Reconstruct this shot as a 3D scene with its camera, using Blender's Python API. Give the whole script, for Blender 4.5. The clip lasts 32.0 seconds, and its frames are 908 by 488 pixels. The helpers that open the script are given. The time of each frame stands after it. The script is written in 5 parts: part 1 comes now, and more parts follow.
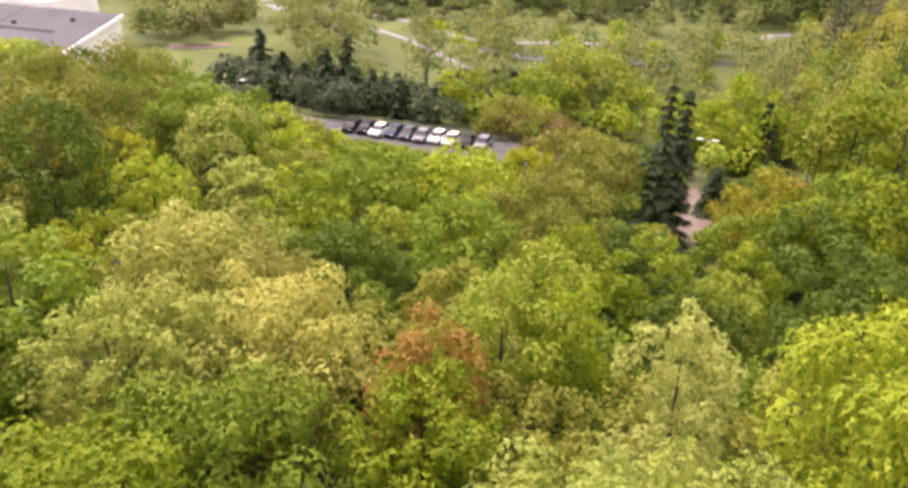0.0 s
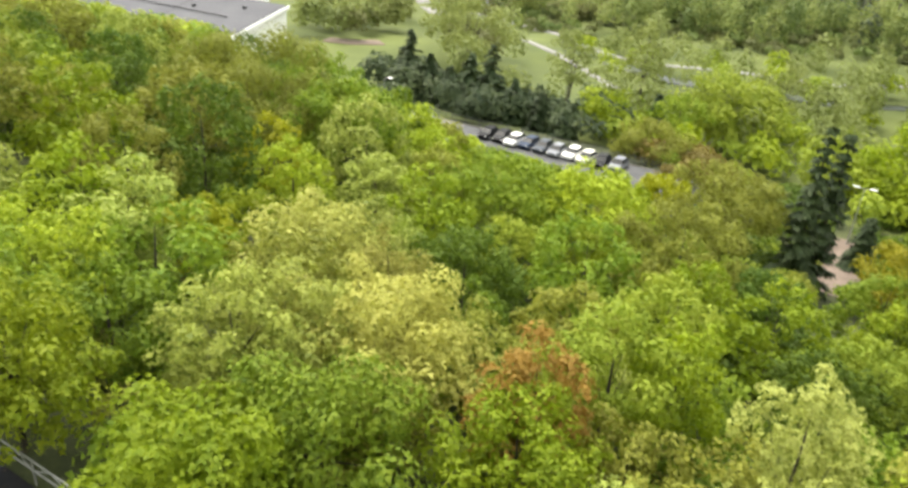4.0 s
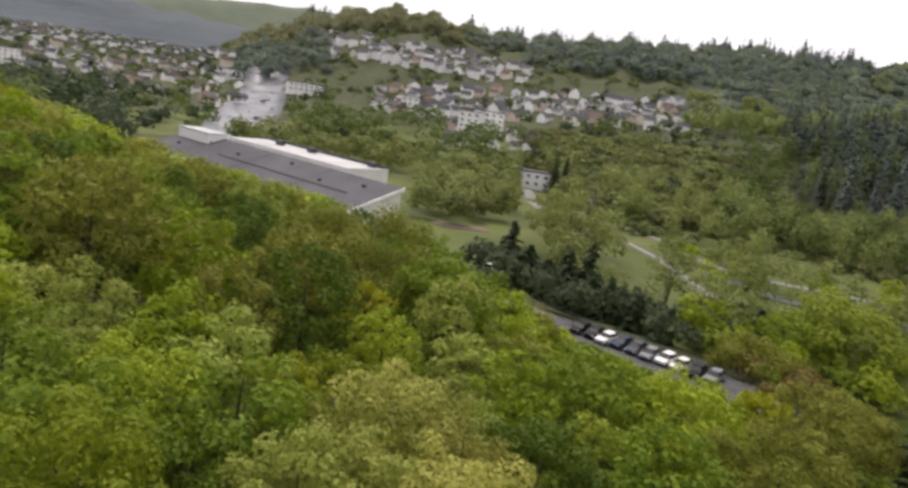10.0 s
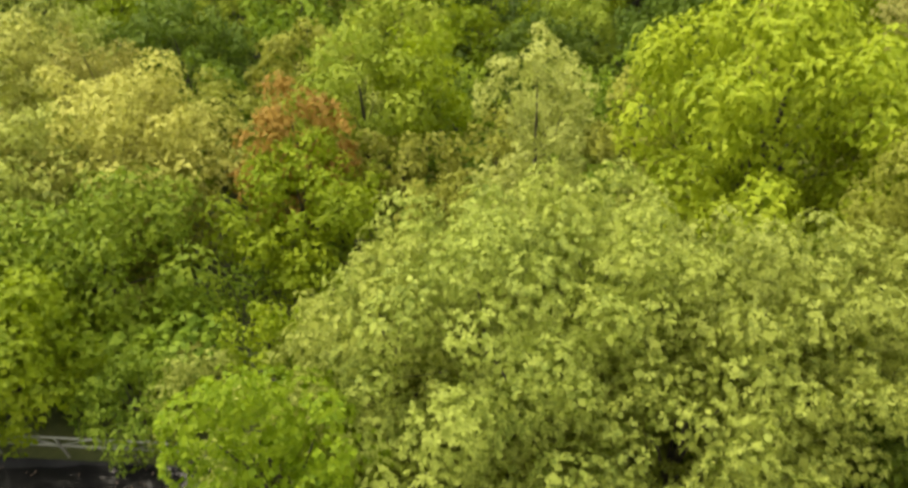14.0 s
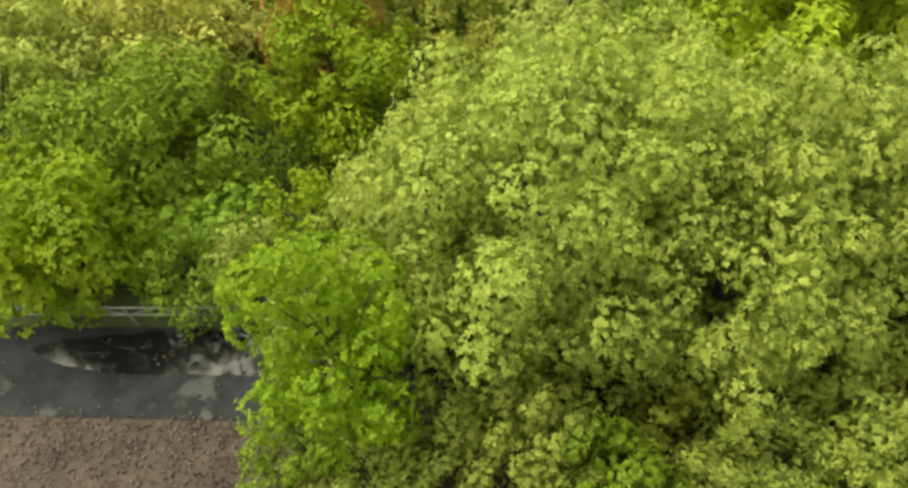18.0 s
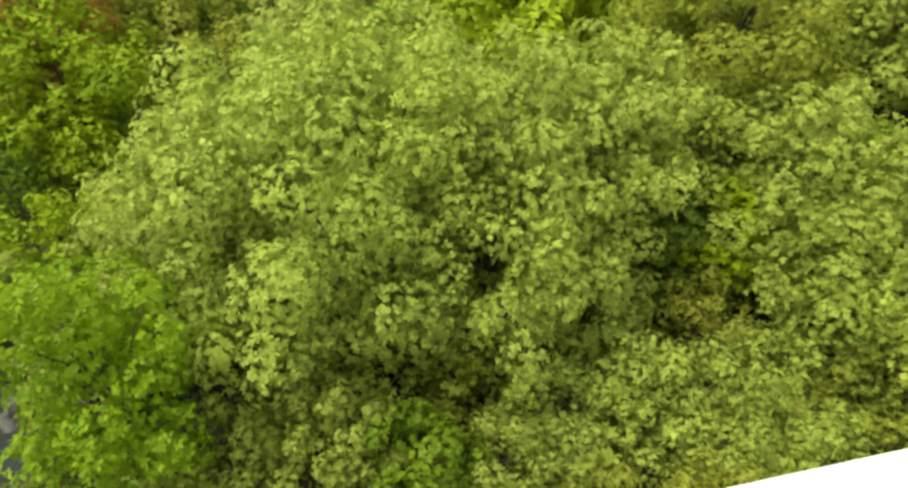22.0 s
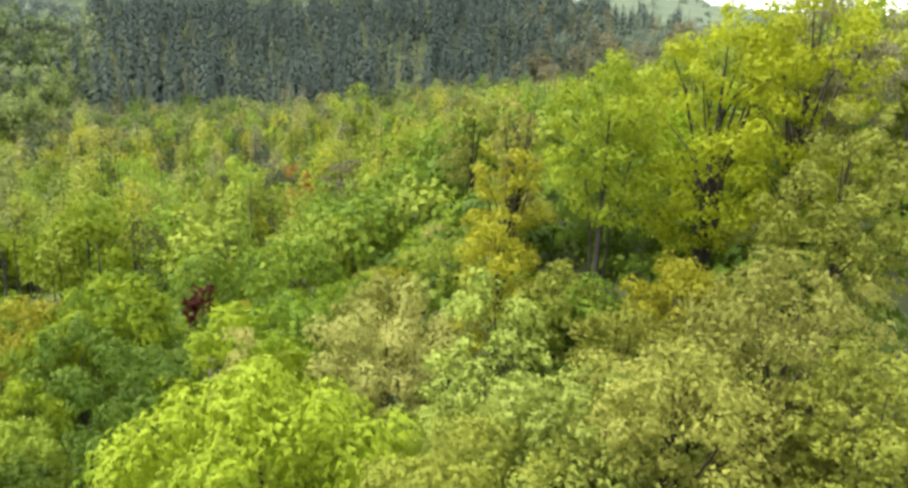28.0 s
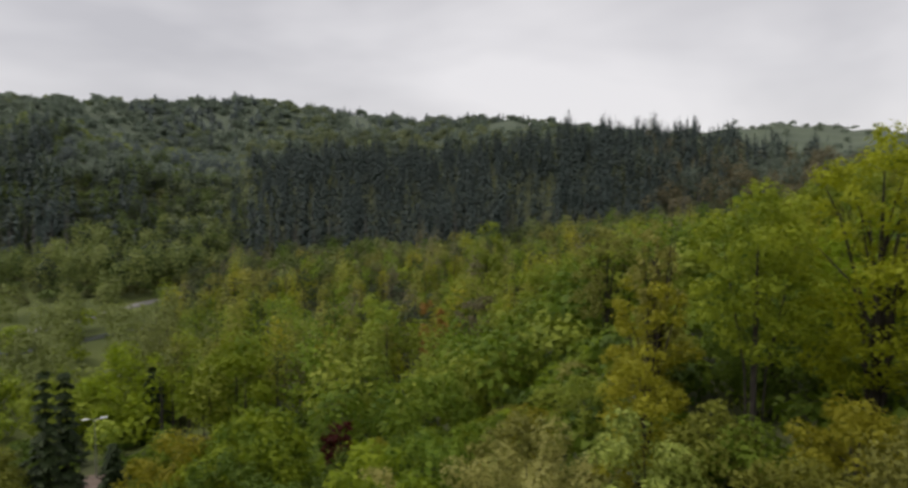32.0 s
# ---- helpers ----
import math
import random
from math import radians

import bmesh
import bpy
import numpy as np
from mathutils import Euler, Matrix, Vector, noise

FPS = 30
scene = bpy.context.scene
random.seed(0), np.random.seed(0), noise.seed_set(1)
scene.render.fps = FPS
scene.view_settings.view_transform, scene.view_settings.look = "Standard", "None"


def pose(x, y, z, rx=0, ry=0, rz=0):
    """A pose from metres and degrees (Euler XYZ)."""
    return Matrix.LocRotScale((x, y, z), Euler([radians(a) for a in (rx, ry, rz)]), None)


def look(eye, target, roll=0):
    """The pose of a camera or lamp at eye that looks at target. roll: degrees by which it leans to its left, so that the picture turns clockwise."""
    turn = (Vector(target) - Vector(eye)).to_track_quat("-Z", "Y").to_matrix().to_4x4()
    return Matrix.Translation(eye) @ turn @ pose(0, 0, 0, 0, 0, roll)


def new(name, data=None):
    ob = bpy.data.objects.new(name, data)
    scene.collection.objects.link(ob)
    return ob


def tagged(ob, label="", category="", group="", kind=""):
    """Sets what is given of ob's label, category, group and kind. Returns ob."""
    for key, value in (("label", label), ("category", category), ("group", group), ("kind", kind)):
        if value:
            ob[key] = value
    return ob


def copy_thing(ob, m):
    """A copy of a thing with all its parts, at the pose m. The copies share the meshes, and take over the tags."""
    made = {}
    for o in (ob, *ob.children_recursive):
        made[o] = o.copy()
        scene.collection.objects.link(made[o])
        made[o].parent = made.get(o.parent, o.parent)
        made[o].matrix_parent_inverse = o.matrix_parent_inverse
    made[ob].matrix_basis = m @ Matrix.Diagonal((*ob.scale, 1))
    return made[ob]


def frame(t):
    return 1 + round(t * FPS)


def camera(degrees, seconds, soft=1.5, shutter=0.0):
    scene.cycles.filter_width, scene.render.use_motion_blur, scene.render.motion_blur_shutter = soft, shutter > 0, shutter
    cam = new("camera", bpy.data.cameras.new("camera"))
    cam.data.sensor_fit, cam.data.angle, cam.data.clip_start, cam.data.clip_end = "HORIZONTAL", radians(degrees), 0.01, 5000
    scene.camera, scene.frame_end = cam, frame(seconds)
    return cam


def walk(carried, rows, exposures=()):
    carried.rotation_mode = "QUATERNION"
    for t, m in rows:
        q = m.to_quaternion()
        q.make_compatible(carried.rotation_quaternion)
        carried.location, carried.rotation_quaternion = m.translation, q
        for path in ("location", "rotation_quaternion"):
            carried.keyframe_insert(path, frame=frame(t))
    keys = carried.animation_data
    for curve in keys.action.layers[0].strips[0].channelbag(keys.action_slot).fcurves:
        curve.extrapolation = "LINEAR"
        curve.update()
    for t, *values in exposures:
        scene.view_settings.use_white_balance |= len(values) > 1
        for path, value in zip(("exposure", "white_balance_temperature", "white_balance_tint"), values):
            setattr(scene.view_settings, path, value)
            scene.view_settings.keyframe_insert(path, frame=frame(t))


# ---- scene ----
EYE = Vector((0.0, 0.0, 18.0))


def aim(dx, dy, dz, az, el, roll):
    """A pose at the open window: the hand's sway in metres, then turn to the right of +y, tilt and lean in degrees."""
    return (Matrix.Translation(EYE + Vector((dx, dy, dz))) @ Matrix.Rotation(radians(-az), 4, "Z")
            @ Matrix.Rotation(radians(90 + el), 4, "X") @ Matrix.Rotation(radians(roll), 4, "Z"))


cam = camera(64.0, 32.0, soft=2.9, shutter=0.4)
TURNS = [
    (0.0, -0.16, -0.13, -0.06, 24.14, -25.04, 1.61), (0.5, -0.16, -0.13, -0.05, 25.26, -27.85, 0.21), (1.0, -0.15, -0.13, -0.01, 27.83, -29.25, -0.94),
    (1.5, -0.13, -0.10, -0.00, 31.29, -30.57, -0.76), (2.0, -0.11, -0.05, 0.01, 31.58, -33.66, -0.85), (2.5, -0.11, 0.03, -0.01, 27.16, -34.57, 0.54),
    (3.0, -0.10, 0.12, -0.03, 21.30, -33.31, 0.92), (3.5, -0.07, 0.18, -0.02, 15.91, -28.54, 2.99), (4.0, -0.06, 0.22, -0.00, 13.64, -24.83, 4.75),
    (4.5, -0.04, 0.23, 0.02, 11.23, -21.03, 5.82), (6.5, 0.01, 0.14, 0.03, 5.32, -8.31, 7.92), (7.0, 0.02, 0.12, 0.03, 1.59, -7.71, 8.09),
    (7.5, 0.03, 0.11, 0.03, -0.24, -8.01, 8.11), (8.0, 0.03, 0.09, 0.03, -1.05, -8.63, 8.85), (8.5, 0.02, 0.06, 0.01, -1.41, -9.08, 9.81),
    (9.0, 0.00, 0.04, -0.00, 0.00, -9.89, 9.59), (9.5, -0.01, 0.01, -0.02, 1.34, -10.60, 10.03), (10.0, -0.01, -0.01, -0.04, 4.45, -11.21, 8.90),
    (10.5, 0.01, -0.02, -0.05, 9.27, -12.62, 8.88), (11.0, -0.00, 0.00, -0.07, 13.59, -15.39, 6.85), (11.5, -0.02, 0.03, -0.04, 19.09, -20.50, 3.50),
    (12.0, -0.01, 0.02, -0.01, 25.72, -24.40, 2.62), (12.5, -0.01, -0.02, -0.03, 30.70, -29.63, 0.92), (13.0, 0.02, -0.00, -0.06, 34.17, -36.09, -0.50),
    (13.5, 0.04, 0.01, -0.03, 35.51, -39.19, -1.64), (14.0, -0.02, 0.01, -0.01, 36.54, -44.56, -2.61), (14.5, -0.07, 0.03, -0.03, 35.53, -47.24, -3.33),
    (16.5, -0.09, 0.16, -0.05, 31.77, -51.91, -8.30), (17.0, -0.09, 0.17, -0.03, 31.40, -53.20, -9.29), (17.5, -0.10, 0.16, -0.04, 29.98, -54.50, -10.08),
    (18.0, -0.10, 0.12, -0.03, 30.24, -55.54, -10.89), (18.5, -0.10, 0.05, -0.01, 32.70, -56.43, -10.68), (19.0, -0.07, -0.01, -0.00, 37.97, -57.34, -8.25),
    (19.5, -0.06, -0.09, -0.01, 42.57, -58.43, -5.97), (20.0, -0.03, -0.13, -0.00, 47.31, -59.08, -3.70), (20.5, 0.00, -0.11, -0.00, 49.74, -57.50, 0.87),
    (21.0, 0.07, -0.14, 0.01, 49.93, -56.90, 1.85), (21.5, 0.02, -0.13, 0.02, 54.10, -57.21, 3.27), (22.0, -0.03, -0.09, 0.03, 60.59, -56.47, 6.82),
    (22.5, -0.00, -0.115, 0.06, 65.60, -54.94, 9.90), (23.0, 0.04, -0.13, 0.01, 66.40, -51.29, 14.94), (23.5, 0.03, -0.11, 0.02, 69.37, -47.01, 16.43),
    (24.0, 0.09, -0.11, 0.01, 75.17, -41.79, 18.62), (24.5, 0.17, -0.11, -0.01, 78.04, -37.66, 19.24), (25.0, 0.22, -0.12, -0.00, 78.74, -32.98, 17.07),
    (25.5, 0.25, -0.12, -0.01, 80.54, -30.21, 13.88), (27.5, -0.01, -0.17, -0.06, 81.25, -18.21, 3.51), (28.0, 0.03, -0.17, -0.01, 80.98, -14.24, 2.29),
    (28.5, 0.07, -0.18, -0.00, 80.42, -10.94, -0.06), (29.0, 0.10, -0.13, 0.02, 80.42, -8.08, -0.59), (29.5, 0.14, -0.03, 0.06, 78.28, -5.99, -1.11),
    (30.0, 0.18, 0.08, 0.06, 74.14, -4.69, -1.30), (30.5, 0.16, 0.10, 0.06, 73.48, -3.79, -0.12), (31.0, 0.13, 0.12, 0.06, 75.85, -3.71, 0.98),
    (31.5, 0.15, 0.19, 0.02, 74.76, -3.74, 0.58), (32.0, 0.17, 0.28, -0.00, 70.49, -3.80, -0.04),
]
walk(cam, [(t, aim(*row)) for t, *row in TURNS],
     exposures=[(0, 1.5, 7100, 34), (1, 1.5, 7000, 28), (2, 1.4, 6900, 20), (3, 1.45, 6900, 10), (4.5, 1.65, 6700, 8), (6.5, -0.15, 6200, 14), (7.0, -0.45, 6200, 15), (7.5, -0.4, 6300, 16), (8.5, -0.06, 6500, 18), (9, 0.08, 6600, 18), (10, 0.36, 6700, 20), (11, 1.2, 6800, 32),
                (12, 1.45, 7000, 30), (13.2, 1.4, 7600, 20), (14.5, 1.3, 7700, 0), (17, 1.3, 7600, -4), (19, 1.35, 7700, -10), (21, 1.27, 7700, -12), (24, 1.42, 7600, -14), (27.5, 1.65, 6700, 0), (29, 1.35, 6500, 8), (29.5, 0.25, 6400, 12), (30, -0.3, 6300, 13), (32, -0.25, 6500, 16)])


# ---- world and sun ----
world = bpy.data.worlds.new("overcast_sky")
scene.world = world
world.use_nodes = True
wn, wl = world.node_tree.nodes, world.node_tree.links
wn.clear()
w_out, w_bg = wn.new("ShaderNodeOutputWorld"), wn.new("ShaderNodeBackground")
w_sky = wn.new("ShaderNodeTexSky")
w_sky.sky_type, w_sky.sun_disc = "NISHITA", False
SUN_EL, SUN_AZ = 62.0, -20.0
w_sky.sun_elevation, w_sky.sun_rotation = radians(SUN_EL), radians(SUN_AZ)
w_co, w_map = wn.new("ShaderNodeTexCoord"), wn.new("ShaderNodeMapping")
w_map.inputs["Scale"].default_value = (1.0, 1.0, 2.6)
w_noise, w_ramp = wn.new("ShaderNodeTexNoise"), wn.new("ShaderNodeValToRGB")
w_noise.inputs["Scale"].default_value = 1.9
w_noise.inputs["Detail"].default_value = 4.0
w_noise.inputs["Roughness"].default_value = 0.5
w_noise.inputs["Distortion"].default_value = 0.25
w_ramp.color_ramp.elements[0].position, w_ramp.color_ramp.elements[0].color = 0.34, (5.5, 5.55, 5.55, 1)
w_ramp.color_ramp.elements[1].position, w_ramp.color_ramp.elements[1].color = 0.66, (8.3, 8.35, 8.15, 1)
w_mix = wn.new("ShaderNodeMix")
w_mix.data_type = "RGBA"
w_mix.inputs["Factor"].default_value = 0.88
wl.new(w_co.outputs["Generated"], w_map.inputs["Vector"])
wl.new(w_map.outputs["Vector"], w_noise.inputs["Vector"])
wl.new(w_noise.outputs["Fac"], w_ramp.inputs["Fac"])
wl.new(w_sky.outputs["Color"], w_mix.inputs["A"])
wl.new(w_ramp.outputs["Color"], w_mix.inputs["B"])
wl.new(w_mix.outputs["Result"], w_bg.inputs["Color"])
wl.new(w_bg.outputs["Background"], w_out.inputs["Surface"])
w_bg.inputs["Strength"].default_value = 0.122

sun_data = bpy.data.lights.new("sun", "SUN")
sun_data.energy, sun_data.angle, sun_data.color = 1.9, radians(28), (1.0, 0.95, 0.87)
sun = new("sun", sun_data)
sun.matrix_world = look((0, 0, 60), (-20 * math.sin(radians(SUN_AZ)), -20 * math.cos(radians(SUN_AZ)), 60 - 20 * math.tan(radians(SUN_EL))))


# ---- materials ----
def material(name, rough=0.8, metal=0.0):
    m = bpy.data.materials.new(name)
    m.use_nodes = True
    b = m.node_tree.nodes["Principled BSDF"]
    b.inputs["Roughness"].default_value, b.inputs["Metallic"].default_value = rough, metal
    return m, m.node_tree.nodes, m.node_tree.links, b


def surface(name, dark, lit, scale=3.0, fine=40.0, rough=0.85, bump=0.3, metal=0.0, coords="Object", per_object=0.0):
    """A worn surface: broad stains between two colours, fine grain and a little relief."""
    m, n, l, b = material(name, rough, metal)
    co = n.new("ShaderNodeTexCoord")
    big, small = n.new("ShaderNodeTexNoise"), n.new("ShaderNodeTexNoise")
    big.inputs["Scale"].default_value, small.inputs["Scale"].default_value = scale, fine
    big.inputs["Detail"].default_value, small.inputs["Detail"].default_value = 5, 4
    add, ramp = n.new("ShaderNodeMath"), n.new("ShaderNodeValToRGB")
    add.operation = "MULTIPLY_ADD"
    add.inputs[1].default_value = 0.4
    ramp.color_ramp.elements[0].position, ramp.color_ramp.elements[1].position = 0.45, 0.95
    ramp.color_ramp.elements[0].color, ramp.color_ramp.elements[1].color = (*dark, 1), (*lit, 1)
    l.new(co.outputs[coords], big.inputs["Vector"])
    l.new(co.outputs[coords], small.inputs["Vector"])
    l.new(small.outputs["Fac"], add.inputs[0])
    l.new(big.outputs["Fac"], add.inputs[2])
    l.new(add.outputs[0], ramp.inputs["Fac"])
    colour = ramp.outputs["Color"]
    if per_object:
        info, hsv, mr = n.new("ShaderNodeObjectInfo"), n.new("ShaderNodeHueSaturation"), n.new("ShaderNodeMapRange")
        mr.inputs["To Min"].default_value, mr.inputs["To Max"].default_value = 1 - per_object, 1 + per_object
        l.new(info.outputs["Random"], mr.inputs["Value"])
        l.new(mr.outputs["Result"], hsv.inputs["Value"])
        l.new(colour, hsv.inputs["Color"])
        colour = hsv.outputs["Color"]
    l.new(colour, b.inputs["Base Color"])
    if bump:
        bp = n.new("ShaderNodeBump")
        bp.inputs["Strength"].default_value, bp.inputs["Distance"].default_value = bump, 0.02
        l.new(small.outputs["Fac"], bp.inputs["Height"])
        l.new(bp.outputs["Normal"], b.inputs["Normal"])
    return m


def foliage(name, a, b_, hue=0.006, value=0.15, through_light=0.42, patch=(0.5, 0.5, 0.5), leafy=0.42):
    """Leaves: colour differs leaf by leaf, branch by branch and tree by tree; some light passes through."""
    m, n, l, b = material(name, 0.62)
    b.inputs["Specular IOR Level"].default_value = 0.25
    geo, info, co = n.new("ShaderNodeNewGeometry"), n.new("ShaderNodeObjectInfo"), n.new("ShaderNodeTexCoord")
    noise_n = n.new("ShaderNodeTexNoise")
    noise_n.inputs["Scale"].default_value, noise_n.inputs["Detail"].default_value = 1.0, 3
    stretch = n.new("ShaderNodeMapping")
    stretch.inputs["Scale"].default_value = patch
    l.new(co.outputs["Object"], stretch.inputs["Vector"])
    l.new(stretch.outputs["Vector"], noise_n.inputs["Vector"])
    add, ramp = n.new("ShaderNodeMath"), n.new("ShaderNodeValToRGB")
    add.operation = "MULTIPLY_ADD"
    add.inputs[1].default_value = leafy
    l.new(geo.outputs["Random Per Island"], add.inputs[0])
    l.new(noise_n.outputs["Fac"], add.inputs[2])
    ramp.color_ramp.elements[0].position, ramp.color_ramp.elements[1].position = 0.35, 0.63 + leafy
    ramp.color_ramp.elements[0].color, ramp.color_ramp.elements[1].color = (*[v * 1.16 for v in a], 1), (*[v * 0.9 for v in b_], 1)
    l.new(add.outputs[0], ramp.inputs["Fac"])
    hsv, mh, mv = n.new("ShaderNodeHueSaturation"), n.new("ShaderNodeMapRange"), n.new("ShaderNodeMapRange")
    mh.inputs["To Min"].default_value, mh.inputs["To Max"].default_value = 0.5 - hue, 0.5 + hue
    mv.inputs["To Min"].default_value, mv.inputs["To Max"].default_value = 1 - value, 1 + value
    l.new(info.outputs["Random"], mh.inputs["Value"])
    wrap = n.new("ShaderNodeMath")
    wrap.operation = "FRACT"
    times = n.new("ShaderNodeMath")
    times.operation = "MULTIPLY"
    times.inputs[1].default_value = 7.31
    l.new(info.outputs["Random"], times.inputs[0])
    l.new(times.outputs[0], wrap.inputs[0])
    l.new(wrap.outputs[0], mv.inputs["Value"])
    l.new(mh.outputs["Result"], hsv.inputs["Hue"])
    l.new(mv.outputs["Result"], hsv.inputs["Value"])
    l.new(ramp.outputs["Color"], hsv.inputs["Color"])
    l.new(hsv.outputs["Color"], b.inputs["Base Color"])
    tr, mix = n.new("ShaderNodeBsdfTranslucent"), n.new("ShaderNodeMixShader")
    l.new(hsv.outputs["Color"], tr.inputs["Color"])
    mix.inputs["Fac"].default_value = through_light
    l.new(b.outputs["BSDF"], mix.inputs[1])
    l.new(tr.outputs["BSDF"], mix.inputs[2])
    l.new(mix.outputs["Shader"], n["Material Output"].inputs["Surface"])
    m["low"], m["high"] = tuple(a), tuple(b_)
    return m


LEAF = {
    "pale": foliage("pale_green_leaves", (0.108, 0.15, 0.022), (0.44, 0.50, 0.105), value=0.1, leafy=0.7),
    "spire": foliage("silvery_leaves", (0.17, 0.21, 0.042), (0.49, 0.54, 0.14), leafy=0.6),
    "maple": foliage("fresh_maple_leaves", (0.09, 0.165, 0.006), (0.28, 0.385, 0.02), value=0.06, hue=0.003, leafy=0.65),
    "bright": foliage("bright_green_leaves", (0.13, 0.2, 0.00825), (0.34, 0.42, 0.022)),
    "green": foliage("green_leaves", (0.08, 0.145, 0.011), (0.25, 0.335, 0.028), leafy=0.55),
    "lime": foliage("lime_green_leaves", (0.165, 0.24, 0.012), (0.44, 0.53, 0.04), hue=0.003, value=0.06, leafy=0.6),
    "light": foliage("light_green_leaves", (0.15, 0.21, 0.0193), (0.36, 0.42, 0.0495)),
    "rust": foliage("rust_red_leaves", (0.19, 0.115, 0.022), (0.42, 0.25, 0.055)),
    "rust_brown": foliage("rusty_brown_twigs", (0.10, 0.08, 0.016), (0.24, 0.195, 0.042)),
    "dark": foliage("deep_green_leaves", (0.05, 0.095, 0.01), (0.15, 0.22, 0.022)),
    "tan": foliage("tan_budding_leaves", (0.14, 0.147, 0.026), (0.39, 0.39, 0.085), leafy=0.6),
    "yellow": foliage("yellow_green_leaves", (0.20, 0.225, 0.008), (0.42, 0.44, 0.02)),
    "olive": foliage("olive_leaves", (0.115, 0.13, 0.017), (0.35, 0.375, 0.058), leafy=0.6),
    "ochre": foliage("ochre_leaves", (0.165, 0.165, 0.01), (0.42, 0.40, 0.03)),
    "willow": foliage("willow_leaves", (0.14, 0.17, 0.04), (0.32, 0.36, 0.11)),
    "elm": foliage("spring_green_leaves", (0.13, 0.185, 0.012), (0.38, 0.44, 0.03)),
    "grey": foliage("grey_budding_twigs", (0.12, 0.11, 0.06), (0.25, 0.23, 0.125)),
    "burgundy": foliage("burgundy_leaves", (0.05, 0.012, 0.0077), (0.13, 0.03, 0.0165)),
    "blossom": foliage("cream_blossom_and_leaves", (0.22, 0.24, 0.044), (0.58, 0.54, 0.176)),
    "far_green": foliage("distant_green_leaves", (0.065, 0.10, 0.024), (0.18, 0.23, 0.06), patch=(0.13, 0.13, 0.05)),
    "far_light": foliage("distant_light_leaves", (0.10, 0.135, 0.033), (0.26, 0.305, 0.088), patch=(0.13, 0.13, 0.05)),
    "far_olive": foliage("distant_olive_leaves", (0.075, 0.09, 0.028), (0.20, 0.21, 0.07), patch=(0.13, 0.13, 0.05)),
    "far_dark": foliage("distant_dark_leaves", (0.03, 0.048, 0.024), (0.09, 0.118, 0.05), patch=(0.13, 0.13, 0.05)),
    # woods of the upper hills: aerial haze put into pale, low-contrast leaf colours
    "hill_olive_haze": foliage("hazed_olive_leaves", (0.155, 0.16, 0.085), (0.23, 0.24, 0.12), through_light=0.6, leafy=0.22, patch=(0.03, 0.03, 0.03)),
    "upper_green_haze": foliage("hazed_hillside_woods", (0.15, 0.19, 0.145), (0.235, 0.285, 0.20), through_light=0.6, leafy=0.22, patch=(0.012, 0.012, 0.012)),
    "upper_light_haze": foliage("hazed_spring_woods", (0.15, 0.185, 0.095), (0.25, 0.29, 0.14), through_light=0.6, leafy=0.22, patch=(0.02, 0.02, 0.02)),
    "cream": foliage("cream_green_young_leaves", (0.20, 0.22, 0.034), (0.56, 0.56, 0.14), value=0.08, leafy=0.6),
    # hill conifers, paled and blued by the same painted-in haze
    "upper_dark_haze": foliage("hazed_hill_conifers", (0.115, 0.145, 0.14), (0.17, 0.205, 0.19), through_light=0.6, leafy=0.22, patch=(0.02, 0.02, 0.02)),
    "spruce": foliage("spruce_stand_needles", (0.026, 0.043, 0.037), (0.08, 0.108, 0.092), leafy=0.3, through_light=0.1, patch=(0.2, 0.2, 0.01)),
    "conifer": foliage("conifer_needles", (0.012, 0.026, 0.0077), (0.045, 0.07, 0.0193), through_light=0.1),
}
BARK = surface("bark", (0.02, 0.017, 0.013), (0.075, 0.063, 0.05), 2.0, 18.0, 0.95, 0.8)
GRASS = surface("meadow_grass", (0.05, 0.07, 0.012), (0.115, 0.14, 0.028), 0.06, 2.5, 0.95, 0.6)
SOIL = surface("woodland_floor", (0.02, 0.03, 0.008), (0.075, 0.085, 0.025), 0.25, 4.0, 0.95, 0.7)
# far ground: distance haze is painted into these two greyed, bluish colours
HAZED_RIDGE = surface("hazed_wooded_ridge", (0.042, 0.056, 0.066), (0.078, 0.098, 0.108), 0.006, 0.05, 0.95, 0.0)
HAZED_MEADOW = surface("hazed_hill_meadow", (0.066, 0.088, 0.058), (0.105, 0.132, 0.08), 0.008, 0.08, 0.95, 0.0)
ASPHALT = surface("worn_asphalt", (0.035, 0.036, 0.04), (0.10, 0.10, 0.105), 0.5, 30.0, 0.75, 0.3)


# ---- building helpers ----
def part(name, bm, mat, parent=None, label=""):
    """Links a bmesh as one mesh object under a thing."""
    me = bpy.data.meshes.new(name)
    bm.to_mesh(me)
    bm.free()
    me.materials.append(mat)
    ob = new(name, me)
    if parent:
        ob.parent = parent
    return tagged(ob, label)


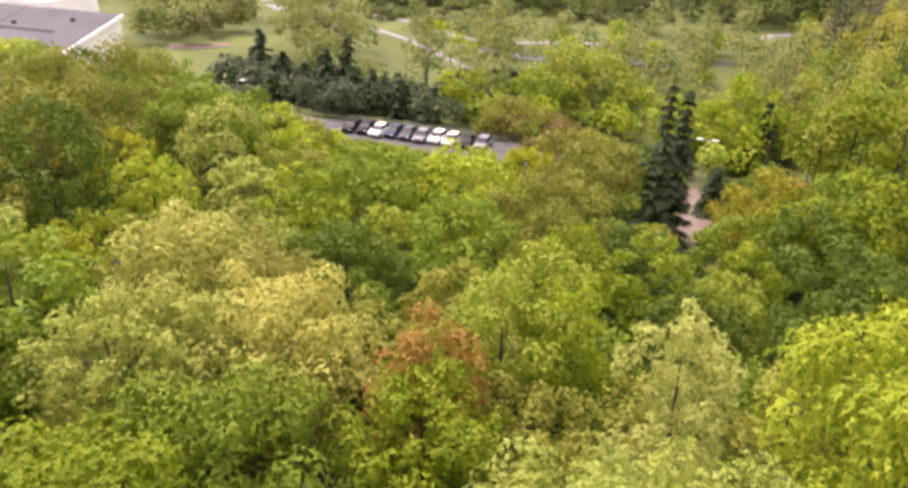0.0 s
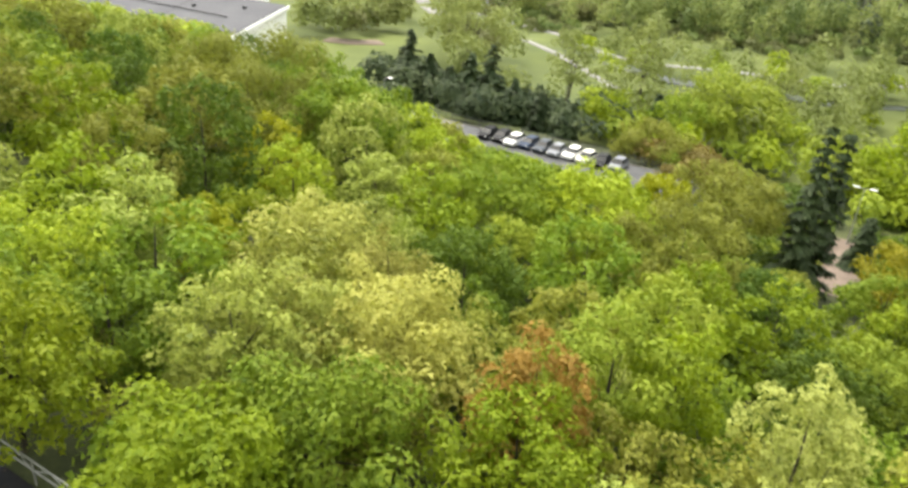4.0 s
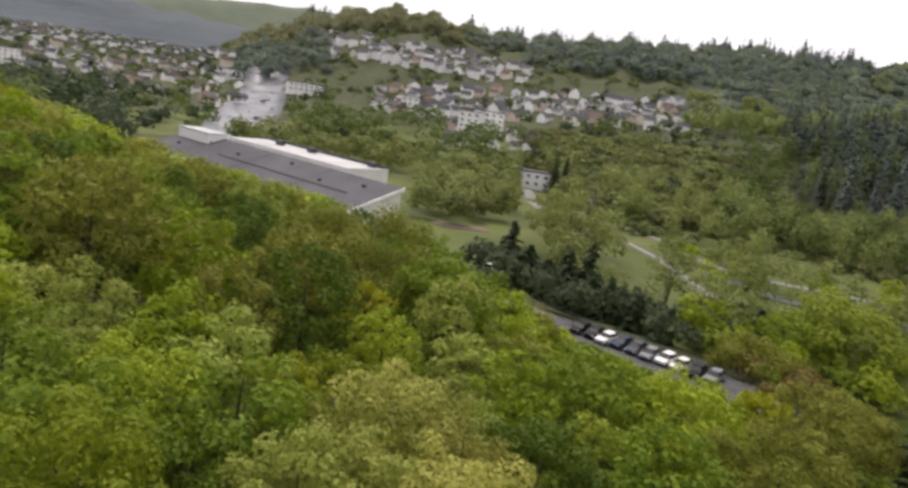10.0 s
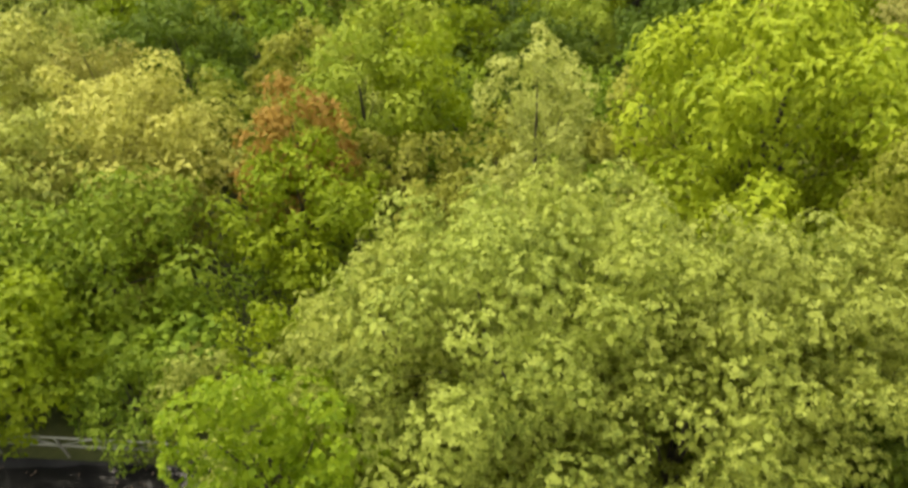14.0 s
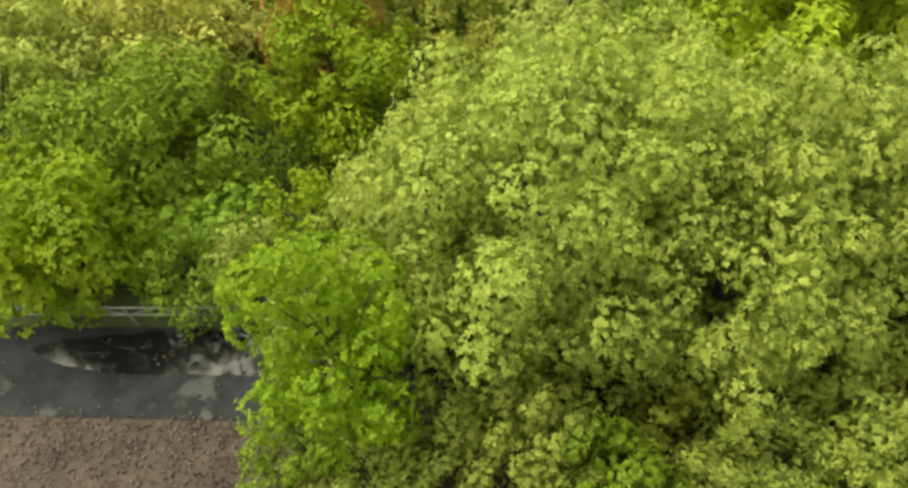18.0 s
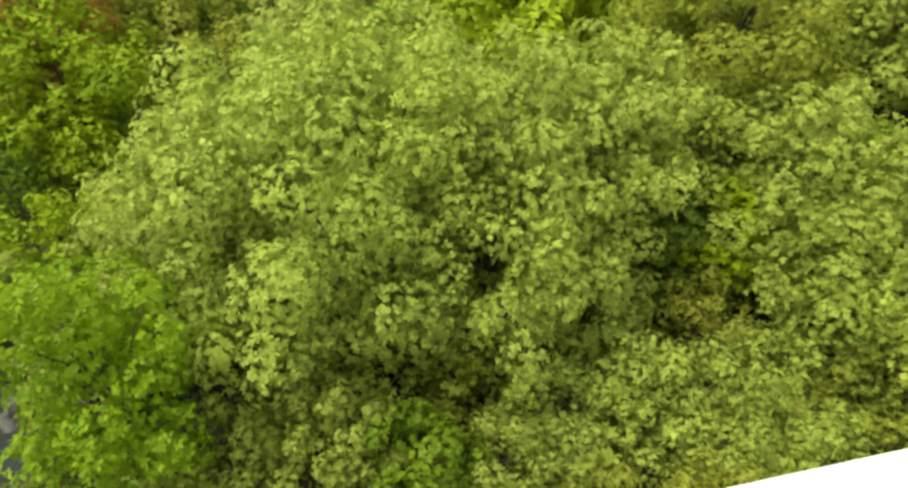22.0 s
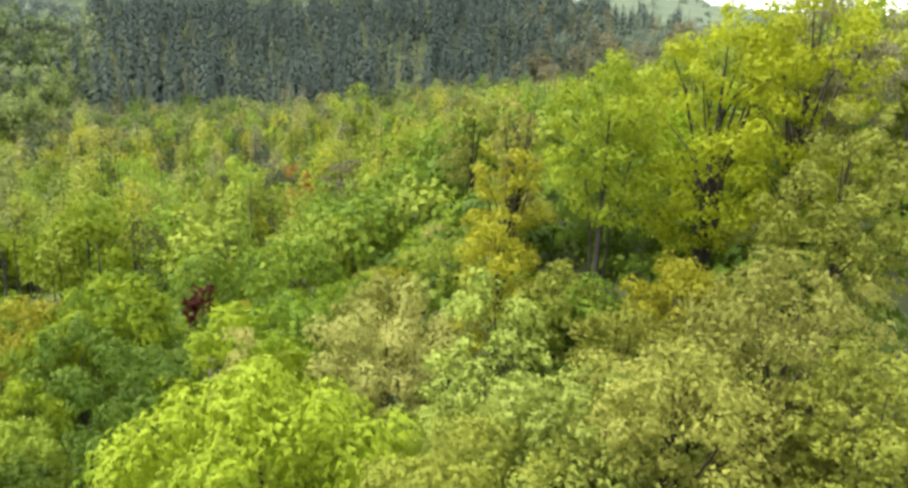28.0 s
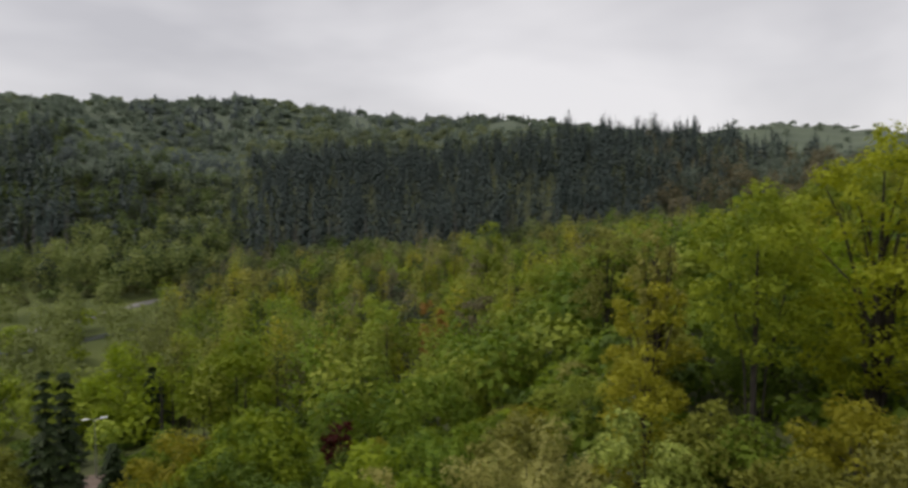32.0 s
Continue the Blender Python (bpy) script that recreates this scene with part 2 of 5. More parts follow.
def mesh_part(name, verts, faces, mat, parent=None, label="", smooth=False):
    me = bpy.data.meshes.new(name)
    verts, faces = np.asarray(verts, float), np.asarray(faces, int)
    me.vertices.add(len(verts))
    me.vertices.foreach_set("co", verts.ravel())
    k = faces.shape[1]
    me.loops.add(faces.size)
    me.loops.foreach_set("vertex_index", faces.ravel())
    me.polygons.add(len(faces))
    me.polygons.foreach_set("loop_start", np.arange(len(faces)) * k)
    me.polygons.foreach_set("loop_total", np.full(len(faces), k))
    if smooth:
        me.polygons.foreach_set("use_smooth", np.ones(len(faces), bool))
    me.update(calc_edges=True)
    me.materials.append(mat)
    ob = new(name, me)
    if parent:
        ob.parent = parent
    return tagged(ob, label)


def box(bm, x0, x1, y0, y1, z0, z1, m=None):
    v = [bm.verts.new((x, y, z)) for x in (x0, x1) for y in (y0, y1) for z in (z0, z1)]
    if m:
        for p in v:
            p.co = m @ p.co
    for f in ((0, 1, 3, 2), (4, 6, 7, 5), (0, 4, 5, 1), (2, 3, 7, 6), (0, 2, 6, 4), (1, 5, 7, 3)):
        bm.faces.new([v[i] for i in f])
    return v


def tube(points, radii, sides=6):
    """A tapered limb: vertices and quads."""
    P = [Vector(p) for p in points]
    vs, fs = [], []
    for i, p in enumerate(P):
        d = (P[min(i + 1, len(P) - 1)] - P[max(i - 1, 0)]).normalized()
        a = d.orthogonal().normalized()
        b = d.cross(a)
        for k in range(sides):
            w = 2 * math.pi * k / sides
            vs.append(p + (a * math.cos(w) + b * math.sin(w)) * radii[i])
    for i in range(len(P) - 1):
        for k in range(sides):
            k2 = (k + 1) % sides
            fs.append((i * sides + k, i * sides + k2, (i + 1) * sides + k2, (i + 1) * sides + k))
    return vs, fs


def joined(pieces):
    vs, fs = [], []
    for v, f in pieces:
        o = len(vs)
        vs.extend(tuple(p) for p in v)
        fs.extend(tuple(i + o for i in q) for q in f)
    return vs, fs


def polar(az, r):
    return r * math.sin(radians(az)), r * math.cos(radians(az))


# ---- ground ----
RINGS = np.log([12, 30, 60, 100, 170, 300, 600, 1200, 3000, 4600])
SLOPES = {  # height of the ground along ten bearings
    -60: (0, 1, 4, 9, 14, 20, 26, 40, 60),
    -33: (0, 0, 2, 3, 0, -12, -8, 20, 60),
    -17: (0, -1.5, -3, -5, -11.5, -13, -8, 20, 60),
    0: (0, -3.5, -8, -11, -12.5, -14, 14, 45, 60),
    20: (0, -6, -11, -12.5, -18, -12, 28, 60, 60),
    45: (0, -6, -12, -19, -20, -8, 42, 60, 60),
    65: (0, -4, -9, -13, -13, -5, 16, 60, 60),
    90: (0, 3, 7, 3, -2, 4, 22, 60, 60),
    110: (0.5, 6, 11, 16, 22, 30, 50, 70, 80),
    150: (0.5, 3, 6, 10, 16, 25, 40, 70, 80),
}
AZS = np.array([*SLOPES, 300.0])
TABLE = np.array([(*SLOPES[a], SLOPES[a][-1]) for a in SLOPES] + [(*SLOPES[-60], SLOPES[-60][-1])])
U = Vector((-0.735, 0.678, 0))  # along the house front and the path
N = Vector((0.678, 0.735, 0))  # away from the house
LOT_Z, LOT_C, LOT_U, LOT_N = -12.5, Vector((37.0, 92.3, 0)), Vector((-0.72, 0.694, 0)), Vector((0.694, 0.72, 0))
HALL_C, HALL_U, HALL_N = Vector((-0.6, 161.0, 0)), Vector((-0.725, 0.689, 0)), Vector((0.689, 0.725, 0))


RIDGES = [  # run-up and run-out in metres, then bearing, distance and sight angle of the bare crest
    (480, 700, ((-18, 1000, -1.0), (-13.6, 1000, 1.4), (-11, 1000, 2.5), (-8.6, 1000, 3.5), (-5.2, 1000, 4.5), (-2.6, 1000, 5.0), (0.6, 1000, 4.9), (3.3, 1000, 4.5), (6.4, 1000, 4.5),
                (10.7, 1000, 4.7), (14.8, 1000, 5.2), (20, 1020, 5.4), (24.4, 1050, 5.8), (28.6, 1100, 5.6), (36, 1300, 5.9), (44, 1500, 6.3), (48, 1600, 6.3), (55.4, 1700, 6.9),
                (60.5, 1700, 6.2), (67.4, 1700, 5.5), (74.6, 1700, 5.7), (78.7, 1700, 5.2), (86, 1700, 4.2), (96, 1700, 2.0))),
    (420, 900, ((82, 1500, 2.5), (86, 1500, 4.2), (91.8, 1500, 4.75), (95.5, 1500, 4.95), (99.8, 1500, 4.35), (106, 1500, 3.6), (118, 1500, 3.0))),
    (250, 200, ((52, 860, 1.5), (57, 870, 3.6), (62, 880, 4.2), (70, 900, 4.3), (76, 900, 4.2), (84, 900, 2.8))),
    (260, 190, ((50.5, 520, -3.0), (54.4, 530, -0.2), (56.5, 540, 1.1), (59.6, 545, 1.7), (67.4, 550, 1.5), (73.7, 550, 1.9), (78.7, 545, 2.9), (85.4, 540, 3.0), (90, 530, 2.4), (96.8, 520, 0.8), (104, 500, -0.5))),
    (270, 160, ((30, 640, 1.5), (40, 640, 3.6), (44, 640, 3.3), (46, 630, 2.1), (49, 620, 1.2), (52, 600, -0.4), (54, 580, -2.5))),
    (700, 900, ((-75, 2200, 1.0), (-60, 2200, 1.5), (-34, 2200, 2.0), (-27.4, 2200, 3.15), (-23.6, 2200, 3.3), (-20.4, 2200, 2.9), (-14, 2200, 2.65), (-9, 2200, 2.3), (-3, 2200, 1.2))),
    (700, 1400, ((-30, 3300, 2.6), (-24, 3300, 3.3), (-20.9, 3300, 3.75), (-17.7, 3300, 4.1), (-10.5, 3300, 4.65), (-6, 3300, 4.85), (0, 3300, 4.6), (8, 3300, 3.0))),
]


def sstep(a, b, x):
    t = np.clip((x - a) / (b - a), 0, 1)
    return t * t * (3 - 2 * t)


def ridge_z(az, r, z):
    """The hills that stand one behind the other round the valley, laid over the lower ground z."""
    if np.max(r) < 250:
        return z
    for front, back, line in RIDGES:
        a, d, e = (np.array(v, float) for v in zip(*line))
        crest = np.interp(az, a, d)
        top = EYE.z + crest * np.tan(np.radians(np.interp(az, a, e))) + 4.0 * np.sin(az * 2.1 + d[0]) + 2.5 * np.sin(az * 4.7)
        edge = sstep(a[0], a[0] + 2.5, az) * (1 - sstep(a[-1] - 2.5, a[-1], az))
        bump = sstep(crest - front, crest, r) ** 0.8 * (1 - sstep(crest, crest + back, r)) * edge
        z = np.maximum(z, z + (top - z) * bump)
    return z


def ground_z(x, y):
    """Height of the ground; x and y may be arrays."""
    x, y = np.asarray(x, float), np.asarray(y, float)
    r = np.maximum(np.hypot(x, y), 1.0)
    az = np.degrees(np.arctan2(x, y))
    az = np.where(az < -60, az + 360, az)
    i = np.clip(np.searchsorted(AZS, az) - 1, 0, len(AZS) - 2)
    fa = sstep(0, 1, (az - AZS[i]) / (AZS[i + 1] - AZS[i]))
    lr = np.log(r)
    j = np.clip(np.searchsorted(RINGS, lr) - 1, 0, len(RINGS) - 2)
    fr = np.clip((lr - RINGS[j]) / (RINGS[j + 1] - RINGS[j]), 0, 1)
    z = ((TABLE[i, j] * (1 - fa) + TABLE[i + 1, j] * fa) * (1 - fr) + (TABLE[i, j + 1] * (1 - fa) + TABLE[i + 1, j + 1] * fa) * fr)
    z = ridge_z(az, r, z)
    rough = np.sin(x * 0.11 + 1.3 * np.sin(y * 0.07)) * np.cos(y * 0.093 + 0.7)
    z = z + rough * np.clip((r - 15) / 60, 0, 1) * np.clip(r / 200, 0.5, 3)
    n = x * N.x + y * N.y
    bench = 1 - sstep(9.7, 15, n)
    z = z * (1 - bench)
    p, q = (x - LOT_C.x) * LOT_U.x + (y - LOT_C.y) * LOT_U.y, (x - LOT_C.x) * LOT_N.x + (y - LOT_C.y) * LOT_N.y
    flat = (1 - sstep(26, 36, np.abs(p - 8))) * (1 - sstep(10, 16, np.abs(q + 6)))
    z = z * (1 - flat) + (LOT_Z - 0.06) * flat
    p, q = (x - HALL_C.x) * HALL_U.x + (y - HALL_C.y) * HALL_U.y, (x - HALL_C.x) * HALL_N.x + (y - HALL_C.y) * HALL_N.y
    flat = (1 - sstep(60, 80, np.abs(p - 48))) * (1 - sstep(42, 60, np.abs(q)))
    return z * (1 - flat) + (-12.6) * flat


def gz(x, y):
    return float(ground_z(x, y))


def build_ground():
    na, radii = 360, np.concatenate([np.linspace(1, 40, 40), np.geomspace(41.5, 500, 80), np.linspace(512, 1800, 95), np.geomspace(1820, 4600, 36)])
    ang = np.linspace(0, 2 * np.pi, na, endpoint=False)
    A, R_ = np.meshgrid(ang, radii)
    X, Y = (R_ * np.sin(A)).ravel(), (R_ * np.cos(A)).ravel()
    verts = np.stack([X, Y, ground_z(X, Y)], 1)
    verts = np.vstack([verts, [[0, 0, 0]]])
    i, j = np.meshgrid(np.arange(len(radii) - 1), np.arange(na), indexing="ij")
    i, j = i.ravel(), j.ravel()
    j2 = (j + 1) % na
    faces = np.stack([i * na + j, (i + 1) * na + j, (i + 1) * na + j2, i * na + j2], 1)
    ob = mesh_part("ground", verts, faces, SOIL, smooth=True)
    ob.data.materials.append(GRASS)
    ob.data.materials.append(HAZED_RIDGE)
    ob.data.materials.append(HAZED_MEADOW)
    cx, cy = verts[faces].mean(1)[:, 0], verts[faces].mean(1)[:, 1]
    rr, aa = np.hypot(cx, cy), np.degrees(np.arctan2(cx, cy))
    meadow = ((rr > 112) & (rr < 330) & (aa > -4) & (aa < 52)) | ((rr > 300) & (rr < 420) & (aa > -40) & (aa < 24))
    # the outer rings get the ground colours with haze mixed in
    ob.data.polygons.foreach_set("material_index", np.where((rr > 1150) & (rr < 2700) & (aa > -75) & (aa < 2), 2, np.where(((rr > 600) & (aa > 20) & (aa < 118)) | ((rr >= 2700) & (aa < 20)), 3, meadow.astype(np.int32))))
    tagged(ob, "green grassy hillside and valley floor under the trees", "ground", kind="structure")


build_ground()


# ---- trees ----
def rosettes(P, Nn, size, k, rng, droop=0.15, width=0.28, corners=4):
    """k leaves round each shoot tip P with outward direction Nn: vertices and quads."""
    n = len(P)
    ref = np.where(np.abs(Nn[:, 2:3]) > 0.9, [[1.0, 0, 0]], [[0, 0, 1.0]])
    a = np.cross(Nn, ref)
    a /= np.linalg.norm(a, axis=1)[:, None]
    b = np.cross(Nn, a)
    start = rng.uniform(0, 6.28, n)
    out = []
    for j in range(k):
        w = start + 6.283 * j / k + rng.uniform(-0.4, 0.4, n)
        d = a * np.cos(w)[:, None] + b * np.sin(w)[:, None] + Nn * rng.uniform(0.0, 0.75, n)[:, None]
        d /= np.linalg.norm(d, axis=1)[:, None]
        s = np.cross(Nn, d)
        s /= np.linalg.norm(s, axis=1)[:, None] + 1e-6
        L = (size * rng.uniform(0.65, 1.25, n))[:, None]
        tip = P + d * L
        tip[:, 2] -= (L[:, 0] * droop * rng.uniform(0.3, 1.6, n))
        mid = P + d * L * 0.5 + Nn * L * 0.07
        if corners == 4:
            out.append(np.stack([P + d * L * 0.06, mid - s * L * width, tip, mid + s * L * width], 1))
        else:
            out.append(np.stack([P - d * L * 0.1 - s * L * width, tip, P + s * L * width * 1.1 + Nn * L * 0.1], 1))
    V = np.concatenate(out).reshape(-1, 3)
    F = np.arange(len(V)).reshape(-1, corners)
    return V, F


def crown_shoots(rng, rx, rz, clumps, per_m2, low=-0.95, lump=(0.26, 0.42), shell=(0.5, 0.86)):
    """Shoot tips over a crown of many rounded clumps, centred on 0: places, outward directions, clump centres."""
    C, rad = [], []
    while len(C) < clumps:
        v = rng.normal(size=3)
        v /= np.linalg.norm(v)
        if v[2] < low:
            continue
        f = rng.uniform(*shell) if rng.random() > 0.14 else rng.uniform(0.2, shell[0])
        C.append(v * (rx, rx, rz) * f)
        rad.append(rx * rng.uniform(*lump))
    C, rad = np.array(C), np.array(rad)
    P, D = [], []
    for c, q in zip(C, rad):
        m = int(12.6 * q * q * per_m2 * 0.75)
        v = rng.normal(size=(m, 3))
        v /= np.linalg.norm(v, axis=1)[:, None]
        v = v[v[:, 2] > -0.55]
        P.append(c + v * q * rng.uniform(0.78, 1.12, len(v))[:, None] * (1, 1, 0.85))
        D.append(v + (0, 0, 0.35))
    P, D = np.concatenate(P), np.concatenate(D)
    keep = np.ones(len(P), bool)
    for c, q in zip(C, rad):
        keep &= np.linalg.norm((P - c) / (1, 1, 0.85), axis=1) > q * 0.72
    P, D = P[keep], D[keep]
    D /= np.linalg.norm(D, axis=1)[:, None]
    return P, D, C, rad


def tree(name, leaf, label, rx, rz, height, rng, clumps=22, per_m2=8, size=0.3, k=5, low=-0.95, lump=(0.26, 0.42), corners=4, droop=0.15, thick=0.4, forks=0, shell=(0.5, 0.86), width=0.28):
    """A broadleaf tree: tapered trunk with limbs, and a crown of leaves. It stands on its own origin."""
    root = new(name)
    tagged(root, label, "tree")
    P, D, C, q = crown_shoots(rng, rx, rz, clumps, per_m2, low, lump, shell)
    mid = np.array([0, 0, height - rz])
    V, F = rosettes(P + mid, D, size, k, rng, droop, width, corners)
    per = max(10, int(5.0 * (float(q.mean()) * 0.6) ** 2 / (size * 1.7) ** 2 * 2.2))
    inner = rng.normal(size=(len(C), per, 3))
    inner /= np.linalg.norm(inner, axis=2)[..., None]
    Pi = (C[:, None] + mid + inner * q[:, None, None] * rng.uniform(0.4, 0.68, (len(C), per, 1))).reshape(-1, 3)
    Vi, Fi = rosettes(Pi, inner.reshape(-1, 3), size * 1.7, 1, rng, 0.1, 0.42, corners)
    V, F = np.vstack([V, Vi]), np.vstack([F, Fi + len(V)])
    mesh_part("crown", V, F, LEAF[leaf], root)
    fork = max(height - 1.75 * rz, height * 0.18)
    r0 = (0.021 * height ** 0.9 + 0.04) * min(1.0, thick + 0.45)
    bits = [tube([(0, 0, -0.8), (0.03, 0.02, fork * 0.5), (0.0, 0.05, fork), (0.1, 0, mid[2]), (0, 0, height - 0.5 * rz)],
                 [r0 * 1.3, r0, r0 * 0.85, r0 * 0.5, r0 * 0.12], 8)]
    for k in range(forks):
        w = 6.28 * (k + rng.uniform(0, 0.6)) / forks
        c, d, e = math.cos(w) * rx, math.sin(w) * rx, rng.uniform(0.55, 0.85)
        g = 0.16 if forks > 4 else 0.05
        bits.append(tube([(g * c, g * d, -0.5), ((g + 0.1) * c, (g + 0.1) * d, height * 0.38), (0.38 * c, 0.38 * d, height * 0.62), (0.55 * c, 0.55 * d, height * e)],
                         [r0 * 0.5, r0 * 0.36, r0 * 0.24, r0 * 0.06], 6))
    part_trunk = joined(bits)
    mesh_part("trunk", *part_trunk, BARK, root, smooth=True)
    limbs = []
    for c in C[:: max(1, len(C) // 16)]:
        t = c * 0.8 + mid
        z0 = rng.uniform(fork * 0.8, min(max(fork, t[2] - 0.4 * rx), height - 0.8 * rz))
        m = np.array([t[0] * 0.45, t[1] * 0.45, z0 + (t[2] - z0) * 0.62])
        limbs.append(tube([(0, 0, z0), m, t], [r0 * thick, r0 * thick * 0.6, r0 * 0.06], 5))
    mesh_part("branchwork", *joined(limbs), BARK, root, smooth=True)
    return root


def conifer(name, label, height, rx, rng, tiers=18, size=0.5, leaf="conifer"):
    """A spruce: a straight stem and drooping whorls of needled boughs."""
    root = new(name)
    tagged(root, label, "tree")
    P, D, bits = [], [], []
    for i in range(tiers):
        f = i / (tiers - 1)
        z, reach = height * (0.08 + 0.9 * f), (rx * (1 - f) ** 0.75 + 0.2) * rng.uniform(0.75, 1.15)
        count = max(4, int(10 * (1 - f) + 4))
        for k in range(count):
            w = rng.uniform(0, 6.28)
            L = reach * rng.uniform(0.6, 1.1)
            steps = max(3, int(L / (size * 0.5)))
            for s in range(1, steps + 1):
                q = L * s / steps
                for side in (-1, 1):
                    off = side * size * 0.35 * (1 - s / steps * 0.5)
                    P.append((math.cos(w) * q - math.sin(w) * off, math.sin(w) * q + math.cos(w) * off, z - q * 0.28 + rng.uniform(-0.15, 0.1)))
                    D.append((math.cos(w) * 0.5, math.sin(w) * 0.5, 0.85))
            bits.append(tube([(0, 0, z), (math.cos(w) * L, math.sin(w) * L, z - L * 0.28)], [0.04, 0.01], 4))
    P, D = np.array(P), np.array(D)
    D /= np.linalg.norm(D, axis=1)[:, None]
    V, F = rosettes(P, D, size, 4, rng, 0.4, 0.3)
    mesh_part("needles", V, F, LEAF[leaf], root)
    bits.append(tube([(0, 0, -0.6), (0, 0, height * 0.5), (0, 0, height)], [0.02 * height, 0.012 * height, 0.01], 7))
    mesh_part("trunk", *joined(bits), BARK, root)
    return root


LABELS = {
    "pale": "pale green maple with star-shaped young leaf shoots", "spire": "slender silvery-green tree with a narrow bare-twigged top",
    "maple": "small vivid yellow-green maple beside the wet path", "bright": "bright green tree in fresh spring leaf",
    "green": "full green broadleaf tree on the slope", "lime": "glowing lime-green maple with drooping leaf clusters",
    "light": "light green tree with loose young leaves", "rust": "small tree with rust-red young leaves",
    "dark": "deep green rounded tree in the shade", "tan": "tan budding tree with many thin upright twigs",
    "yellow": "yellow-green tree in new leaf", "olive": "olive-green tree with visible grey stems",
    "ochre": "ochre-tinted tree in early leaf", "willow": "tall pale willow with thin feathery foliage",
    "elm": "tall spring-green tree with dark forked trunks", "grey": "grey-brown tree still almost bare of leaves",
    "cream": "broad tree of cream-green young leaves with pinkish tips",
    "burgundy": "small burgundy-leaved ornamental tree", "blossom": "pale tree with cream blossom at its top",
}
def style(d, clumps, k, fine=1.0):
    """Leaf size and number for a tree that stands d metres off."""
    size = (0.082 + 0.0028 * d) * fine
    return dict(clumps=clumps, per_m2=0.42 / size ** 2, size=size, k=k, lump=(0.14, 0.26), corners=4 if d < 24 else 3)


PLACED = []


def crown_size(kind, rad, h):
    if kind == "elm":
        return h * 0.34
    return h * 0.45 if kind in ("willow", "grey", "tan") else h * 0.49


def plant(rows, group):
    for n, (kind, az, r, top, rad) in enumerate(rows):
        x, y = polar(az, r)
        g = gz(x, y)
        h = max(top - g, rad * 1.3)
        rng = np.random.default_rng(int(az * 10 + r * 7 + 1000))
        d = math.hypot(r, EYE.z - (g + top) / 2)
        st = style(d, 64 if d < 60 else 46, 5 if d < 24 else 4, 0.78 if kind in ("tan", "olive", "blossom", "spire", "grey", "willow") or (az > 84 and 25 < r < 60) else 1.0)
        rad *= 1.22
        rz = crown_size(kind, rad, h)
        if 36 < d < 105 and kind in ("green", "lime", "dark", "bright", "olive", "light", "pale", "yellow"):
            st.update(clumps=84, lump=(0.12, 0.2), shell=(0.66, 0.86), low=-0.9)
        if kind == "lime" and d < 36:
            st.update(clumps=110, lump=(0.12, 0.22), shell=(0.55, 0.9), size=st["size"] * 1.25, per_m2=st["per_m2"] * 0.85, droop=0.45)
        if kind in ("willow", "grey", "tan"):
            st["per_m2"] *= 0.75
            st["lump"] = (0.12, 0.22)
        if kind in ("pale", "spire", "olive", "tan", "cream") and d < 36:
            st.update(clumps=150, lump=(0.09, 0.175))
        if kind in ("pale", "olive") and d < 24:
            st.update(k=6, width=0.21, size=st["size"] * 0.94)
        stemmed = kind in ("elm", "tan", "grey", "willow") or (az > 84 and 35 < r < 60)
        if az > 84 and 35 < r < 60:
            st.update(per_m2=st["per_m2"] * 0.8, clumps=96, lump=(0.12, 0.21), low=-0.99)
        t = tree("tree", kind, LABELS[kind], rad, rz, h, rng, thick=0.1 if kind in ("spire", "elm") else 0.18 if 30 < d and az < 84 else 0.4, forks=3 if kind == "elm" else 4 if stemmed else 0, **st)
        t.location = (x, y, g)
        t["group"] = group
        PLACED.append((x, y, rad))


